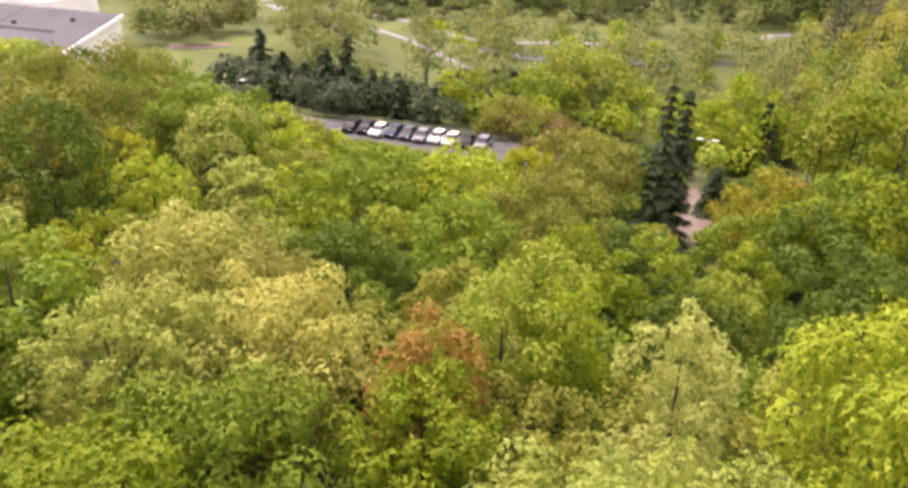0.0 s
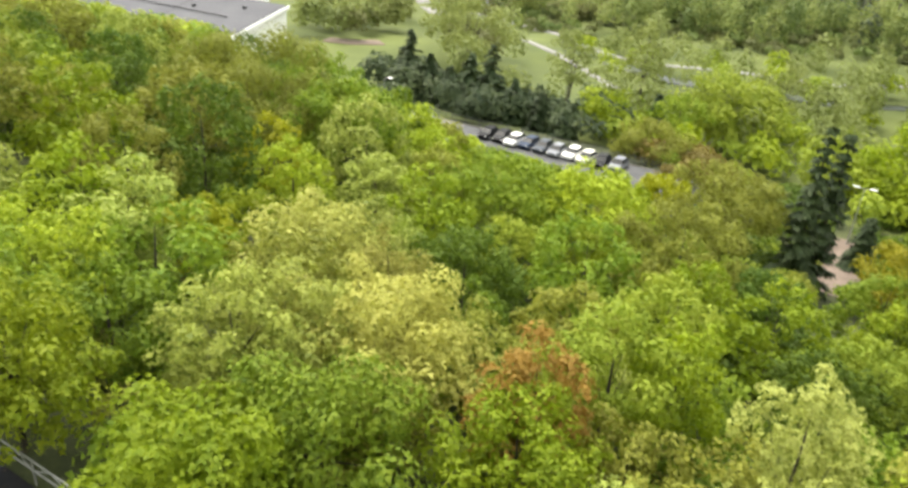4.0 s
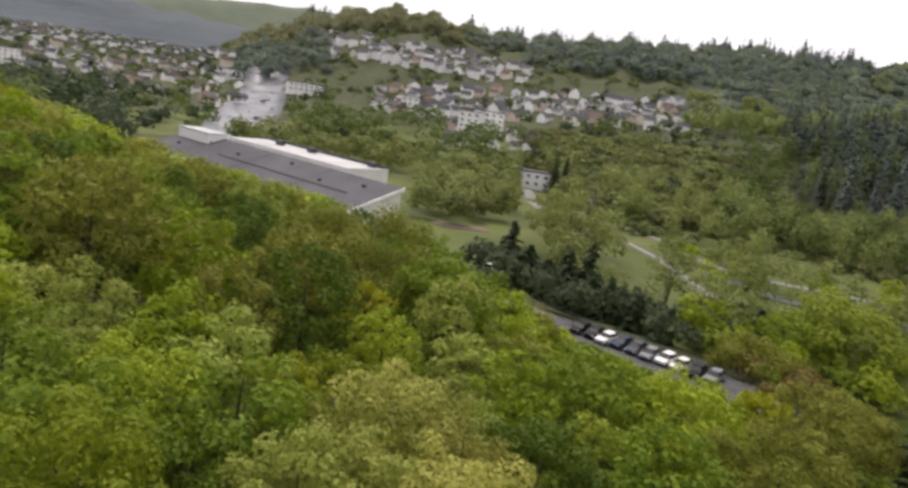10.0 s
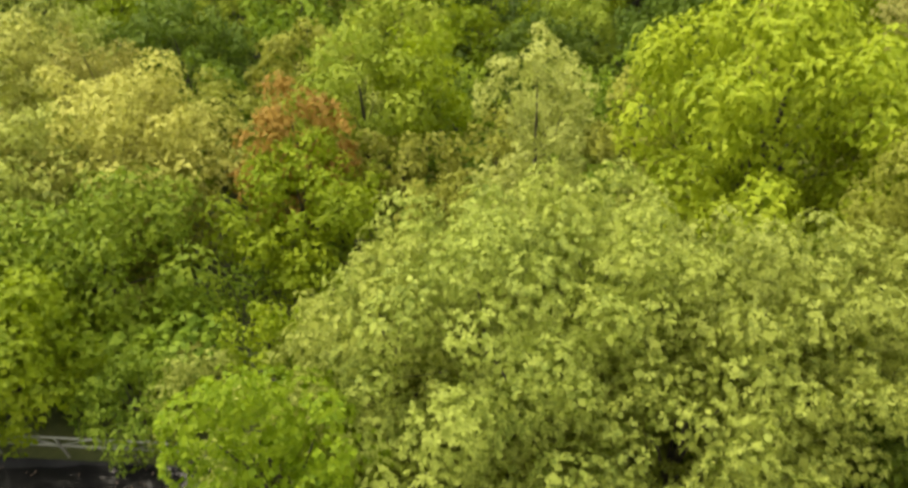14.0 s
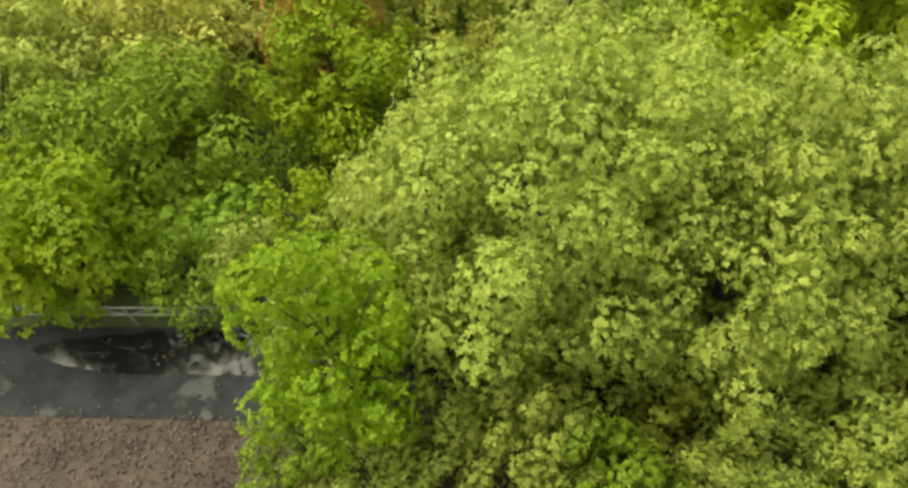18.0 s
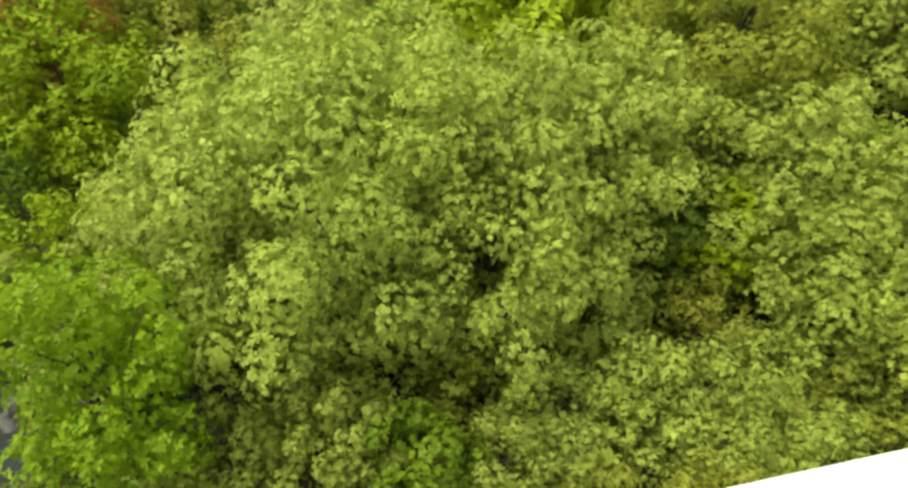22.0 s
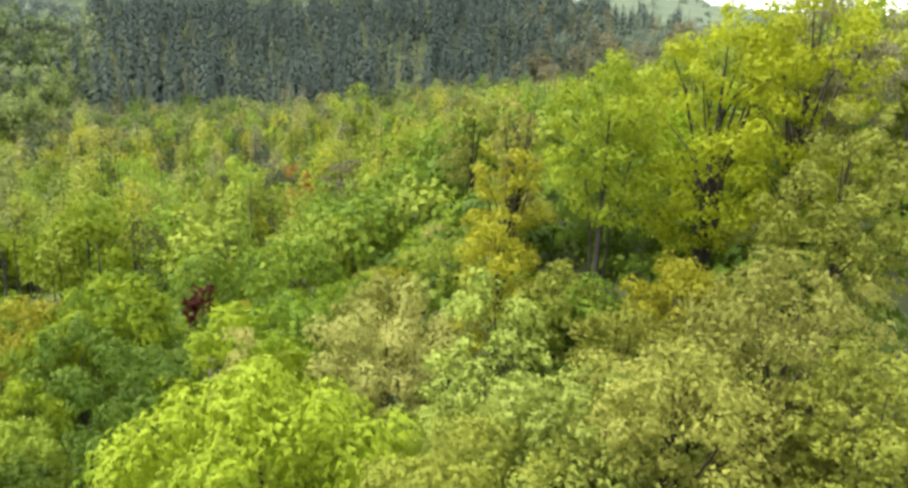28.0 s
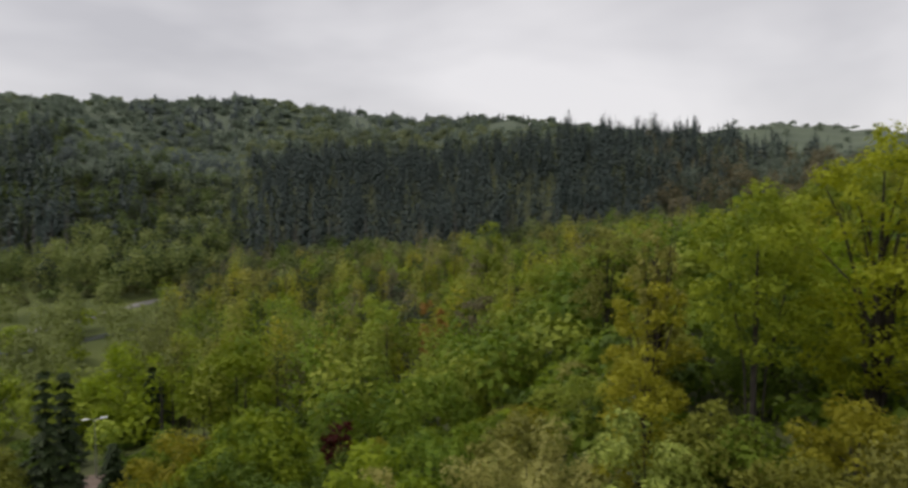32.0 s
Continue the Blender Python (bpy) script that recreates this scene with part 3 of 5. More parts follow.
NEAR_TREES = [
    ("pale", 50.0, 8, 7.0, 2.0),
    ("pale", 38.0, 5.4, 4.4, 1.5),
    ("green", 58.0, 4.6, 4.2, 1.4),
    ("pale", 27.0, 10.3, 8.2, 2.3),
    ("pale", 53.5, 11.4, 9.0, 2.9),
    ("pale", 80.0, 13.5, 7.6, 2.6),
    ("pale", 40.0, 10, 9.2, 3.8),
    ("pale", 66.5, 9, 7.6, 2.9),
    ("pale", 70.3, 12, 8.1, 3.0),
    ("spire", 44.7, 16, 10.9, 1.7),
    ("dark", 87.5, 13, 4.6, 2.0),
    ("pale", 104.5, 14, 6.0, 2.4),
    ("olive", 110.0, 18, 8.2, 2.8),
    ("green", 101.0, 16.5, 5.2, 2.2),
    ("bright", 92.8, 13.2, 5.0, 1.3),
    ("maple", 8.6, 7.9, 8.4, 2.0),
    ("olive", 84.0, 19, 8.2, 3.4),
    ("tan", 100.0, 22, 10.5, 3.4),
    ("pale", 98.0, 15, 7.4, 2.8),
    ("bright", 21.0, 21, 3.2, 3.1),
    ("green", 0.8, 20, 4.9, 3.8),
    ("bright", -9.5, 18, 5.4, 2.9),
    ("lime", 65.5, 22.5, 8.4, 5.0),
    ("cream", 6.6, 27, 4.5, 4.9),
    ("pale", -1.0, 27, 4.6, 3.6),
    ("pale", -5.7, 25, 5.6, 2.8),
    ("rust", 22.0, 23.4, 4.7, 2.3),
    ("light", 28.5, 27, 4.7, 2.8),
    ("bright", 34.1, 28, 4.2, 2.2),
    ("tan", 7.8, 35, 3.0, 2.6),
    ("cream", 1.2, 38, 3.6, 4.0),
    ("yellow", -8.6, 42, 2.0, 2.9),
    ("bright", -22.7, 24, 7.1, 3.2),
]
MID_TREES = [
    ("green", -17.9, 76, 6.0, 4.2),
    ("olive", -12.5, 50, 5.3, 3.4),
    ("pale", -27.9, 46, 5.4, 3.3),
    ("lime", -30.2, 54, 6.0, 3.3),
    ("lime", -19.7, 33, 5.7, 3.4),
    ("green", -22.8, 100, 8.1, 5.0),
    ("olive", -15.6, 62, 5.6, 3.2),
    ("green", 2.6, 72, 2.6, 4.0),
    ("dark", 14.5, 42, -0.1, 3.8),
    ("olive", -3.4, 78, 5.3, 9.5),
    ("green", 4.1, 70, 3.1, 5.4),
    ("lime", -0.2, 55, 1.6, 3.1),
    ("pale", 6.6, 55, 0.2, 3.2),
    ("lime", 11.0, 70, -1.4, 3.2),
    ("green", 17.1, 58, 0.2, 5.6),
    ("lime", 24.2, 60, -0.6, 5.3),
    ("olive", 32.3, 52, 0.7, 4.8),
    ("dark", 39.8, 48, -1.4, 2.7),
    ("olive", 34.3, 76, -2.2, 6.0),
    ("ochre", 48.8, 62, 0.2, 4.4),
    ("green", 48.6, 78, -4.8, 3.4),
    ("bright", 54.1, 60, 1.1, 5.2),
    ("dark", 56.0, 40, 3.3, 3.7),
    ("green", 7.6, 82, 0.0, 4.0),
    ("lime", 9.6, 80, -1.6, 3.2),
    ("olive", 11.8, 82, -3.8, 3.2),
    ("lime", 13.6, 82, -5.4, 2.6),
    ("green", 16.2, 80, -6.2, 3.2),
    ("bright", 19.0, 80, -7.0, 3.0),
    ("green", 21.6, 78, -7.2, 3.0),
    ("lime", 24.2, 76, -7.0, 3.0),
    ("bright", 27.0, 78, -7.6, 3.0),
    ("yellow", 30.0, 84, -8.2, 3.2),
]
VALLEY_TREES = [
    ("willow", 13.2, 165, 3.5, 9.9),
    ("willow", 21.5, 150, -0.2, 4.8),
    ("willow", 26.9, 175, -0.3, 6.3),
    ("bright", 24.5, 118, -6.0, 4.0),
    ("green", 30.1, 128, -6.6, 5.2),
    ("light", 33.6, 140, -12.8, 10.3),
    ("willow", 37.0, 165, -5.2, 6.6),
    ("olive", 28.3, 106, -9.3, 5.2),
    ("willow", 48.2, 140, -2.0, 6.2),
    ("bright", 46.4, 124, -5.0, 7.0),
    ("light", 41.5, 125, -10.0, 6.1),
    ("bright", 53.5, 105, -1.4, 7.7),
    ("green", 1.6, 105, 0.3, 5.1),
]
RIGHT_TREES = [
    ("light", 73.0, 170, 13.0, 5.4),
    ("ochre", 85.2, 41, 14.6, 2.5),
    ("tan", 85.8, 43, 18.8, 1.6),
    ("tan", 82.3, 80, 16.4, 4.2),
    ("elm", 92.8, 36, 19.2, 3.0),
    ("dark", 94.0, 46, 13.0, 3.6),
    ("green", 92.6, 32.5, 8.6, 2.2),
    ("olive", 114.5, 24, 11.4, 3.0),
    ("pale", 117.0, 15, 6.4, 2.6),
    ("pale", 122.5, 17, 6.6, 3.0),
    ("olive", 120.0, 27, 8.0, 3.6),
    ("yellow", 100.6, 40, 23.3, 4.2),
    ("grey", 72.0, 105, 6.2, 3.0),
    ("rust", 68.6, 112, 3.6, 2.2),
    ("green", 75.4, 80, -1.4, 3.3),
    ("green", 68.4, 70, 1.5, 4.3),
    ("burgundy", 61.2, 66, -1.3, 1.5),
    ("green", 54.9, 62, 1.0, 4.4),
    ("blossom", 64.2, 32, 6.7, 1.5),
    ("blossom", 75.9, 34, 7.7, 3.9),
    ("willow", 47.8, 150, -3.8, 4.2),
    ("ochre", 85.0, 34, 11.6, 2.0),
    ("tan", 107.6, 27, 12.9, 3.9),
    ("ochre", 99.6, 31, 10.6, 2.3),
    ("olive", 90.0, 33, 9.2, 2.4),
    ("grey", 107.4, 44, 25.6, 3.4),
    ("yellow", 106.2, 39, 23.6, 3.2),
    ("olive", 96.0, 27, 9.5, 2.4),
    ("pale", 91.8, 23, 8.4, 4.0),
    ("light", 78.4, 100, 11.0, 4.8),
    ("light", 63.9, 120, 2.6, 5.8),
    ("olive", 109.5, 34, 18.0, 3.0),
]
plant(NEAR_TREES, "trees below the house")
plant(MID_TREES, "trees on the slope")
plant(VALLEY_TREES, "trees in the valley")
plant(RIGHT_TREES, "trees on the rising bank")
CONIFERS = [  # bearing, distance, top, reach
    (9.0, 138, -3.0, 3.6), (10.6, 131, -6.0, 5.0), (12.2, 127, -7.0, 4.6), (15.4, 126, -2.6, 4.6), (17.3, 121, -7.0, 3.6), (8.2, 128, -8.0, 4.2), (14.4, 122, -8.0, 4.6),
    (19.6, 117, -8.0, 3.2), (13.8, 130, -5.0, 3.8), (40.6, 75, 2.2, 2.2), (41.9, 78, 1.2, 2.1), (47.6, 120, -8.4, 2.8), (28.4, 130, -8.6, 2.4), (44.8, 94, -11.5, 2.0), (11.4, 298, 3.5, 3.0), (12.2, 306, 1.5, 2.6), (21.6, 113, -9.5, 2.6),
]
for az, r, top, rad in CONIFERS:
    x, y = polar(az, r)
    g = gz(x, y)
    c = conifer("conifer", "dark green spruce with drooping boughs", top - g, rad, np.random.default_rng(int(az * 10)), size=0.55)
    c.location = (x, y, g)
    c["group"] = "dark conifers"
    PLACED.append((x, y, rad))


# ---- fill of the woods: copies of a few trees ----
def prototypes(kinds, dist, clumps, rad, h, seeds=2):
    out = {}
    for i, kind in enumerate(kinds):
        out[kind] = []
        for s in range(seeds):
            rng = np.random.default_rng(500 + 17 * i + s)
            st = style(dist, clumps, 5 if dist < 24 else 4)
            if dist > 50:
                st.update(lump=(0.13, 0.21), clumps=76, shell=(0.68, 0.86), low=-0.9)
            out[kind].append((tree("tree", kind, LABELS[kind], rad, crown_size(kind, rad, h), h, rng, thick=0.16, **st), rad, h))
    return out


CANOPY_AZ = (-45, -33, -24, -17, -10, 3, 8, 14, 20, 30, 38, 41.5, 42.5, 45, 46.5, 55, 60, 66, 75, 82, 87, 93, 100, 112)
CANOPY_EL = (-1.5, -2.6, -4.2, -6.4, -8.0, -10, -15.5, -17.6, -19.0, -20.5, -22.5, -22, -25, -25, -20, -17.5, -19.5, -18, -16.5, -13, -9, -3, 4, 4)


def ceiling(az, r):
    """How high a crown may reach before it would hide the valley from the window."""
    return EYE.z + r * math.tan(radians(np.interp(az, CANOPY_AZ, CANOPY_EL)))


def scatter(protos, weights, az0, az1, r0, r1, gap, height, seed, group, skip=None, squeeze=0.8):
    """Fills a stretch of slope with copies, clear of what already stands there."""
    rng = np.random.default_rng(seed)
    kinds = list(weights)
    w = np.array([weights[k] for k in kinds], float)
    used = set()
    for _ in range(6000):
        az, r = rng.uniform(az0, az1), math.sqrt(rng.uniform(r0 * r0, r1 * r1))
        x, y = polar(az, r)
        if skip and skip(x, y, az, r):
            continue
        if any((x - a) ** 2 + (y - b) ** 2 < (squeeze * c + gap * 0.5) ** 2 for a, b, c in PLACED):
            continue
        kind = kinds[rng.choice(len(kinds), p=w / w.sum())]
        pick = int(rng.integers(len(protos[kind])))
        proto, rad, h = protos[kind][pick]
        tall = min(height * rng.uniform(0.8, 1.15), max(ceiling(az, r) - gz(x, y), 2.6))
        s, wide = tall / h, max(tall / h, 0.62)
        m = Matrix.Translation((x, y, gz(x, y))) @ Matrix.Rotation(rng.uniform(0, 6.28), 4, "Z") @ Matrix.Diagonal((wide * rng.uniform(0.9, 1.2), wide * rng.uniform(0.9, 1.2), s, 1))
        if (kind, pick) not in used and not proto.get("set_down"):
            proto.matrix_basis = m
            proto["set_down"] = 1
            t = proto
        else:
            t = copy_thing(proto, m)
            t.matrix_basis = m
        t["group"] = group
        PLACED.append((x, y, rad * wide))


def clear_spot(x, y, az, r):
    n = x * N.x + y * N.y
    u = x * U.x + y * U.y
    p, q = (x - LOT_C.x) * LOT_U.x + (y - LOT_C.y) * LOT_U.y, (x - LOT_C.x) * LOT_N.x + (y - LOT_C.y) * LOT_N.y
    hp, hq = (x - HALL_C.x) * HALL_U.x + (y - HALL_C.y) * HALL_U.y, (x - HALL_C.x) * HALL_N.x + (y - HALL_C.y) * HALL_N.y
    return (85 < az < 104 and 25 < r < 42) or (n < 10.4 and u > -3.5) or n < 5.5 or (-16 < p < 36 and -11 < q < 7) or (-8 < hp < 110 and -22 < hq < 18) or (41.5 < az < 46.4 and 56 < r < 110)


def beside_house(x, y, az, r):
    return (85 < az < 95 and 9 < r < 16.5) or x * N.x + y * N.y < 2.0 or (x * U.x + y * U.y > 6.6 and x * N.x + y * N.y < 9.8)


protos_n = prototypes(("green", "pale", "bright", "olive"), 26, 40, 2.6, 6.0, 1)
protos_m = prototypes(("green", "bright", "olive", "light", "dark", "ochre", "yellow", "tan", "pale"), 62, 44, 3.9, 10.0, 1)
scatter(protos_n, dict(pale=8, olive=2), 14, 122, 4.5, 14, 2.6, 3.6, 1, "trees below the house", beside_house, 0.22)
scatter(protos_n, dict(green=5, pale=1, bright=1), -8, 14, 4.5, 14, 2.6, 3.4, 9, "trees below the house", beside_house, 0.22)
scatter(protos_n, dict(pale=4, green=2, olive=3), 16, 116, 14, 32, 4.0, 6.5, 10, "trees below the house", clear_spot, 0.6)
scatter(protos_n, dict(green=4, pale=2, bright=2, olive=2), -40, 16, 14, 46, 4.0, 7.5, 2, "trees below the house", clear_spot, 0.6)
scatter(protos_m, dict(green=5, bright=2, olive=4, light=1, dark=2, yellow=1, pale=1), -40, 6, 46, 112, 6.2, 11.5, 3, "trees on the slope", clear_spot, 0.75)
scatter(protos_m, dict(green=5, bright=4, olive=2, light=3, dark=2, pale=2), 6, 58, 30, 88, 5.6, 9.0, 4, "trees on the slope", clear_spot, 0.7)
scatter(protos_m, dict(green=5, bright=4, olive=2, light=3, dark=2, ochre=2, tan=1), 56, 114, 30, 78, 5.6, 12.0, 5, "trees on the rising bank", clear_spot, 0.7)


# ---- far woods ----
def far_trees(X, Y, H, Rad, K, rng, cone=False):
    """Many distant crowns at once, each of K leaf masses: vertices and quads."""
    T = len(X)
    Z = ground_z(X, Y)
    if cone:
        f = 0.12 + 0.88 * rng.beta(1.0, 1.4, (T, K))
        w = rng.uniform(0, 6.28, (T, K))
        q = (1 - f) * rng.uniform(0.55, 1.05, (T, K))
        D = np.stack([np.cos(w), np.sin(w), np.full((T, K), 0.45)], 2)
        fine = math.sqrt(56 / K)
        C = np.stack([np.cos(w) * q * Rad[:, None], np.sin(w) * q * Rad[:, None], (0.06 + 0.94 * f) * H[:, None]], 2)
        S = Rad[:, None] * (0.35 + 0.5 * (1 - f))
    else:
        D = rng.normal(size=(T, K, 3))
        D /= np.linalg.norm(D, axis=2)[..., None]
        D[..., 2] = np.where(D[..., 2] < -0.5, -D[..., 2], D[..., 2])
        q = rng.uniform(0.6, 1.08, (T, K, 1))
        C = D * q * np.stack([Rad, Rad, H * 0.42], 1)[:, None, :]
        C[..., 2] += H[:, None] * 0.48
        S = Rad[:, None] * rng.uniform(0.5, 1.15, (T, K)) * 2.1 / math.sqrt(K)
        D = D + (0, 0, 0.3)
    D /= np.linalg.norm(D, axis=2)[..., None]
    C = C + np.stack([X, Y, Z], 1)[:, None, :]
    if cone:  # boughs that hang outwards and down
        S = (Rad[:, None] * fine * (0.2 + 0.34 * (1 - f)) * rng.uniform(0.7, 1.3, (T, K))).reshape(-1, 1)
        a = np.stack([np.cos(w), np.sin(w), np.full((T, K), -0.7)], 2).reshape(-1, 3) / 1.22
        b = np.stack([-np.sin(w), np.cos(w), np.zeros((T, K))], 2).reshape(-1, 3)
        C = C.reshape(-1, 3)
        V = np.stack([C + a * S * 1.5, C - a * S * 0.5 + b * S * 0.65, C - a * S * 0.5 - b * S * 0.65], 1).reshape(-1, 3)
        return V, np.arange(len(V)).reshape(-1, 3)
    D, C, S = D.reshape(-1, 3), C.reshape(-1, 3), S.reshape(-1, 1)
    D = D + rng.normal(size=D.shape) * 0.35
    D /= np.linalg.norm(D, axis=1)[:, None]
    a = np.cross(D, rng.normal(size=D.shape))
    a /= np.linalg.norm(a, axis=1)[:, None]
    b = np.cross(D, a)
    V = np.stack([C - a * S * 1.1, C - b * S * 0.9 + a * S * 0.7 + D * S * 0.2, C + b * S * 0.95 + a * S * 0.5 - D * S * 0.15], 1).reshape(-1, 3)
    return V, np.arange(len(V)).reshape(-1, 3)


WOOD_LEAF = {}


def wood_leaf(kind):
    """The leaves of a kind, for joined woods: the tone changes from crown to crown."""
    if kind not in WOOD_LEAF:
        m = LEAF[kind]
        own = kind.startswith(("far", "upper", "hill", "rust_b")) or kind in ("spruce", "conifer")
        WOOD_LEAF[kind] = m if own else foliage(m.name + "_of_the_woods", [v * 0.9 for v in m["low"]], [v * (0.95 if kind == "willow" else 1.1) for v in m["high"]], patch=(0.15, 0.15, 0.08))
    return WOOD_LEAF[kind]


def woods(label, leaf, az0, az1, r0, r1, count, height, rad, K, seed, cone=False, keep=None, cap=False, vary=(0.65, 1.2)):
    rng = np.random.default_rng(seed)
    az, r = np.radians(rng.uniform(az0, az1, count)), np.sqrt(rng.uniform(r0 * r0, r1 * r1, count))
    lane = (az > radians(8.5)) & (az < radians(11.6)) & (r > 172) & (r < 330)
    az, r = az[~lane], r[~lane]
    X, Y = r * np.sin(az), r * np.cos(az)
    if keep is not None:
        ok = keep(X, Y, np.degrees(az), r)
        X, Y = X[ok], Y[ok]
    H = height * rng.uniform(*vary, len(X))
    if cap:
        r = np.hypot(X, Y)
        top = EYE.z + r * np.tan(np.radians(np.interp(np.degrees(np.arctan2(X, Y)), CANOPY_AZ, CANOPY_EL)))
        H = np.clip(top - ground_z(X, Y), 2.0, H)
    V, F = far_trees(X, Y, H, rad * rng.uniform(0.7, 1.25, len(X)), K, rng, cone)
    ob = mesh_part("woods", V, F, wood_leaf(leaf))
    tagged(ob, label, "woodland", kind="stuff")


def wavy(X, Y, s, cut):
    return np.sin(X / s + 1.7 * np.sin(Y / (1.3 * s))) + np.cos(Y / (0.8 * s) - X / (2.1 * s)) > cut


def west_bank(X, Y, az, r):
    return r > 232 + 10 * np.sin(az * 0.5)


def spruce_block(X, Y, az, r):
    low = 268 + 12 * np.sin(az * 0.35) + 9 * np.sin(az * 1.1) + 7 * np.sin(az * 2.7) + 0.6 * (az - 66) + np.where(az > 85, (az - 85) * 10, 0)
    high = 556 + 8 * np.sin(az * 0.5 + 1) - np.where(az > 94, (az - 94) * 22, 0)
    return (r > low) & (r < high) & (az > 54.3 + 0.008 * (r - 420) + 0.5 * np.sin(r * 0.05))


def town_gap(X, Y, az, r):
    return (az < -13.4 - np.clip((450 - r) / 60, 0, 2.2)) | (az > -9.6) | (r < 300) | (r > 690)


def west_stand(X, Y, az, r):
    low = 302 + 18 * np.sin(az * 0.9) + 12 * np.sin(az * 2.3)
    high = 505 + 26 * np.sin(az * 0.5) + 12 * np.sin(az * 1.7)
    return (r > low) & (r < high) & (az > 28.2 + 0.02 * (r - 300) * np.sin(r * 0.021)) & (az < 42.3 + np.sin(r * 0.04))


def no_stand(X, Y, az, r):
    return west_bank(X, Y, az, r) & ~west_stand(X, Y, az, r) & ((r < 292) | (r > 500) | (az > 42) | (az < 28))


def open_view(X, Y, az, r):
    """Keeps the cycle path and the meadow in sight."""
    return (np.sin(X * 1.7 + Y * 2.3) > 0.9) | ~((r > 142) & (az > 12) & (az < 31)) & ~((r > 158) & (az >= 31) & (az < 52) & (np.sin(az * 1.9) > -0.55))


def stems(label, mat, az0, az1, r0, r1, count, height, width, seed, keep):
    """Thin bare trunks between the trees of a stand."""
    rng = np.random.default_rng(seed)
    az, r = np.radians(rng.uniform(az0, az1, count)), np.sqrt(rng.uniform(r0 * r0, r1 * r1, count))
    X, Y = r * np.sin(az), r * np.cos(az)
    ok = keep(X, Y, np.degrees(az), r)
    X, Y = X[ok], Y[ok]
    Z, H, W = ground_z(X, Y), height * rng.uniform(0.6, 1.15, len(X)), width * rng.uniform(0.6, 1.3, len(X))
    out = []
    for w in (0, 2.09, 4.19):
        c, d = np.cos(w) * W, np.sin(w) * W
        e, f = np.cos(w + 2.09) * W, np.sin(w + 2.09) * W
        out.append(np.stack([np.stack([X + c, Y + d, Z], 1), np.stack([X + e, Y + f, Z], 1), np.stack([X + rng.normal(0, 0.4, len(X)), Y, Z + H], 1)], 1))
    V = np.concatenate(out).reshape(-1, 3)
    tagged(mesh_part("bare_stems", V, np.arange(len(V)).reshape(-1, 3), mat), label, "woodland", kind="stuff")


PALE_BARK = surface("pale_grey_bark", (0.08, 0.078, 0.07), (0.17, 0.165, 0.145), 0.3, 6.0, 0.95, 0.4)
woods("light spring woods on the far valley side", "far_light", 24, 54, 232, 305, 170, 15, 3.1, 170, 11, keep=no_stand)
woods("feathery pale woods on the far valley side", "willow", 15, 54, 226, 330, 150, 15, 2.9, 170, 14, keep=no_stand)
woods("green woods on the far valley side", "far_green", 24, 54, 236, 560, 420, 15, 3.6, 110, 12, keep=no_stand)
woods("low scrub on the far valley side", "far_olive", 14, 54, 224, 420, 800, 3.6, 2.8, 70, 67, keep=west_bank)
woods("green scrub on the far valley side", "far_green", 14, 54, 228, 470, 800, 4.2, 2.8, 70, 68, keep=west_bank)
woods("dark shaded woods on the far valley side", "far_dark", 40, 54, 236, 420, 120, 15, 3.6, 110, 13, keep=no_stand)
woods("dark spruces on the far valley side", "spruce", 27, 43.5, 290, 560, 480, 25, 3.2, 80, 69, cone=True, keep=west_stand)
woods("dark firs on the far valley side", "far_dark", 27, 43.5, 290, 560, 260, 25, 3.2, 80, 80, cone=True, keep=west_stand)
woods("green trees among the spruces", "far_green", 27, 43.5, 290, 560, 150, 20, 3.0, 110, 81, keep=west_stand)
woods("scattered dark spruces above the cycle path", "spruce", 44, 53, 290, 430, 60, 19, 3.0, 70, 70, cone=True)
woods("light trees above the spruces", "far_light", 20, 50, 500, 640, 420, 15, 4.6, 80, 71, keep=no_stand)
stems("pale bare trunks along the edge of the spruces", PALE_BARK, 27, 43, 286, 330, 150, 20, 0.28, 72, lambda X, Y, a, r: r > 286)
stems("pale bare trunks along the edge of the dark forest", PALE_BARK, 55, 94, 256, 300, 130, 19, 0.26, 73, lambda X, Y, a, r: r > 256 + 0.6 * (a - 66))
woods("dark spruce forest on the far hillside", "spruce", 53, 99, 245, 575, 1900, 25, 3.1, 150, 15, cone=True, keep=spruce_block, vary=(0.8, 1.06))
woods("young light trees among the dark spruces", "far_olive", 54, 98, 320, 575, 150, 22, 1.7, 60, 47, keep=spruce_block)
woods("pale willow scrub on the valley floor", "willow", 10, 52, 128, 225, 150, 13, 3.0, 170, 41, keep=open_view)
woods("bright bushes on the valley floor", "bright", 22, 54, 112, 215, 100, 6.5, 3.2, 170, 42, keep=open_view)
woods("light green bushes on the valley floor", "light", 24, 54, 112, 200, 110, 5.5, 3.2, 170, 43, keep=open_view)
woods("dark bushes behind the car park", "far_dark", 6, 26, 112, 140, 60, 6, 2.8, 150, 48)
woods("rusty bushes below the car park", "rust_brown", 28.4, 34, 92, 118, 16, 5, 2.4, 150, 49)
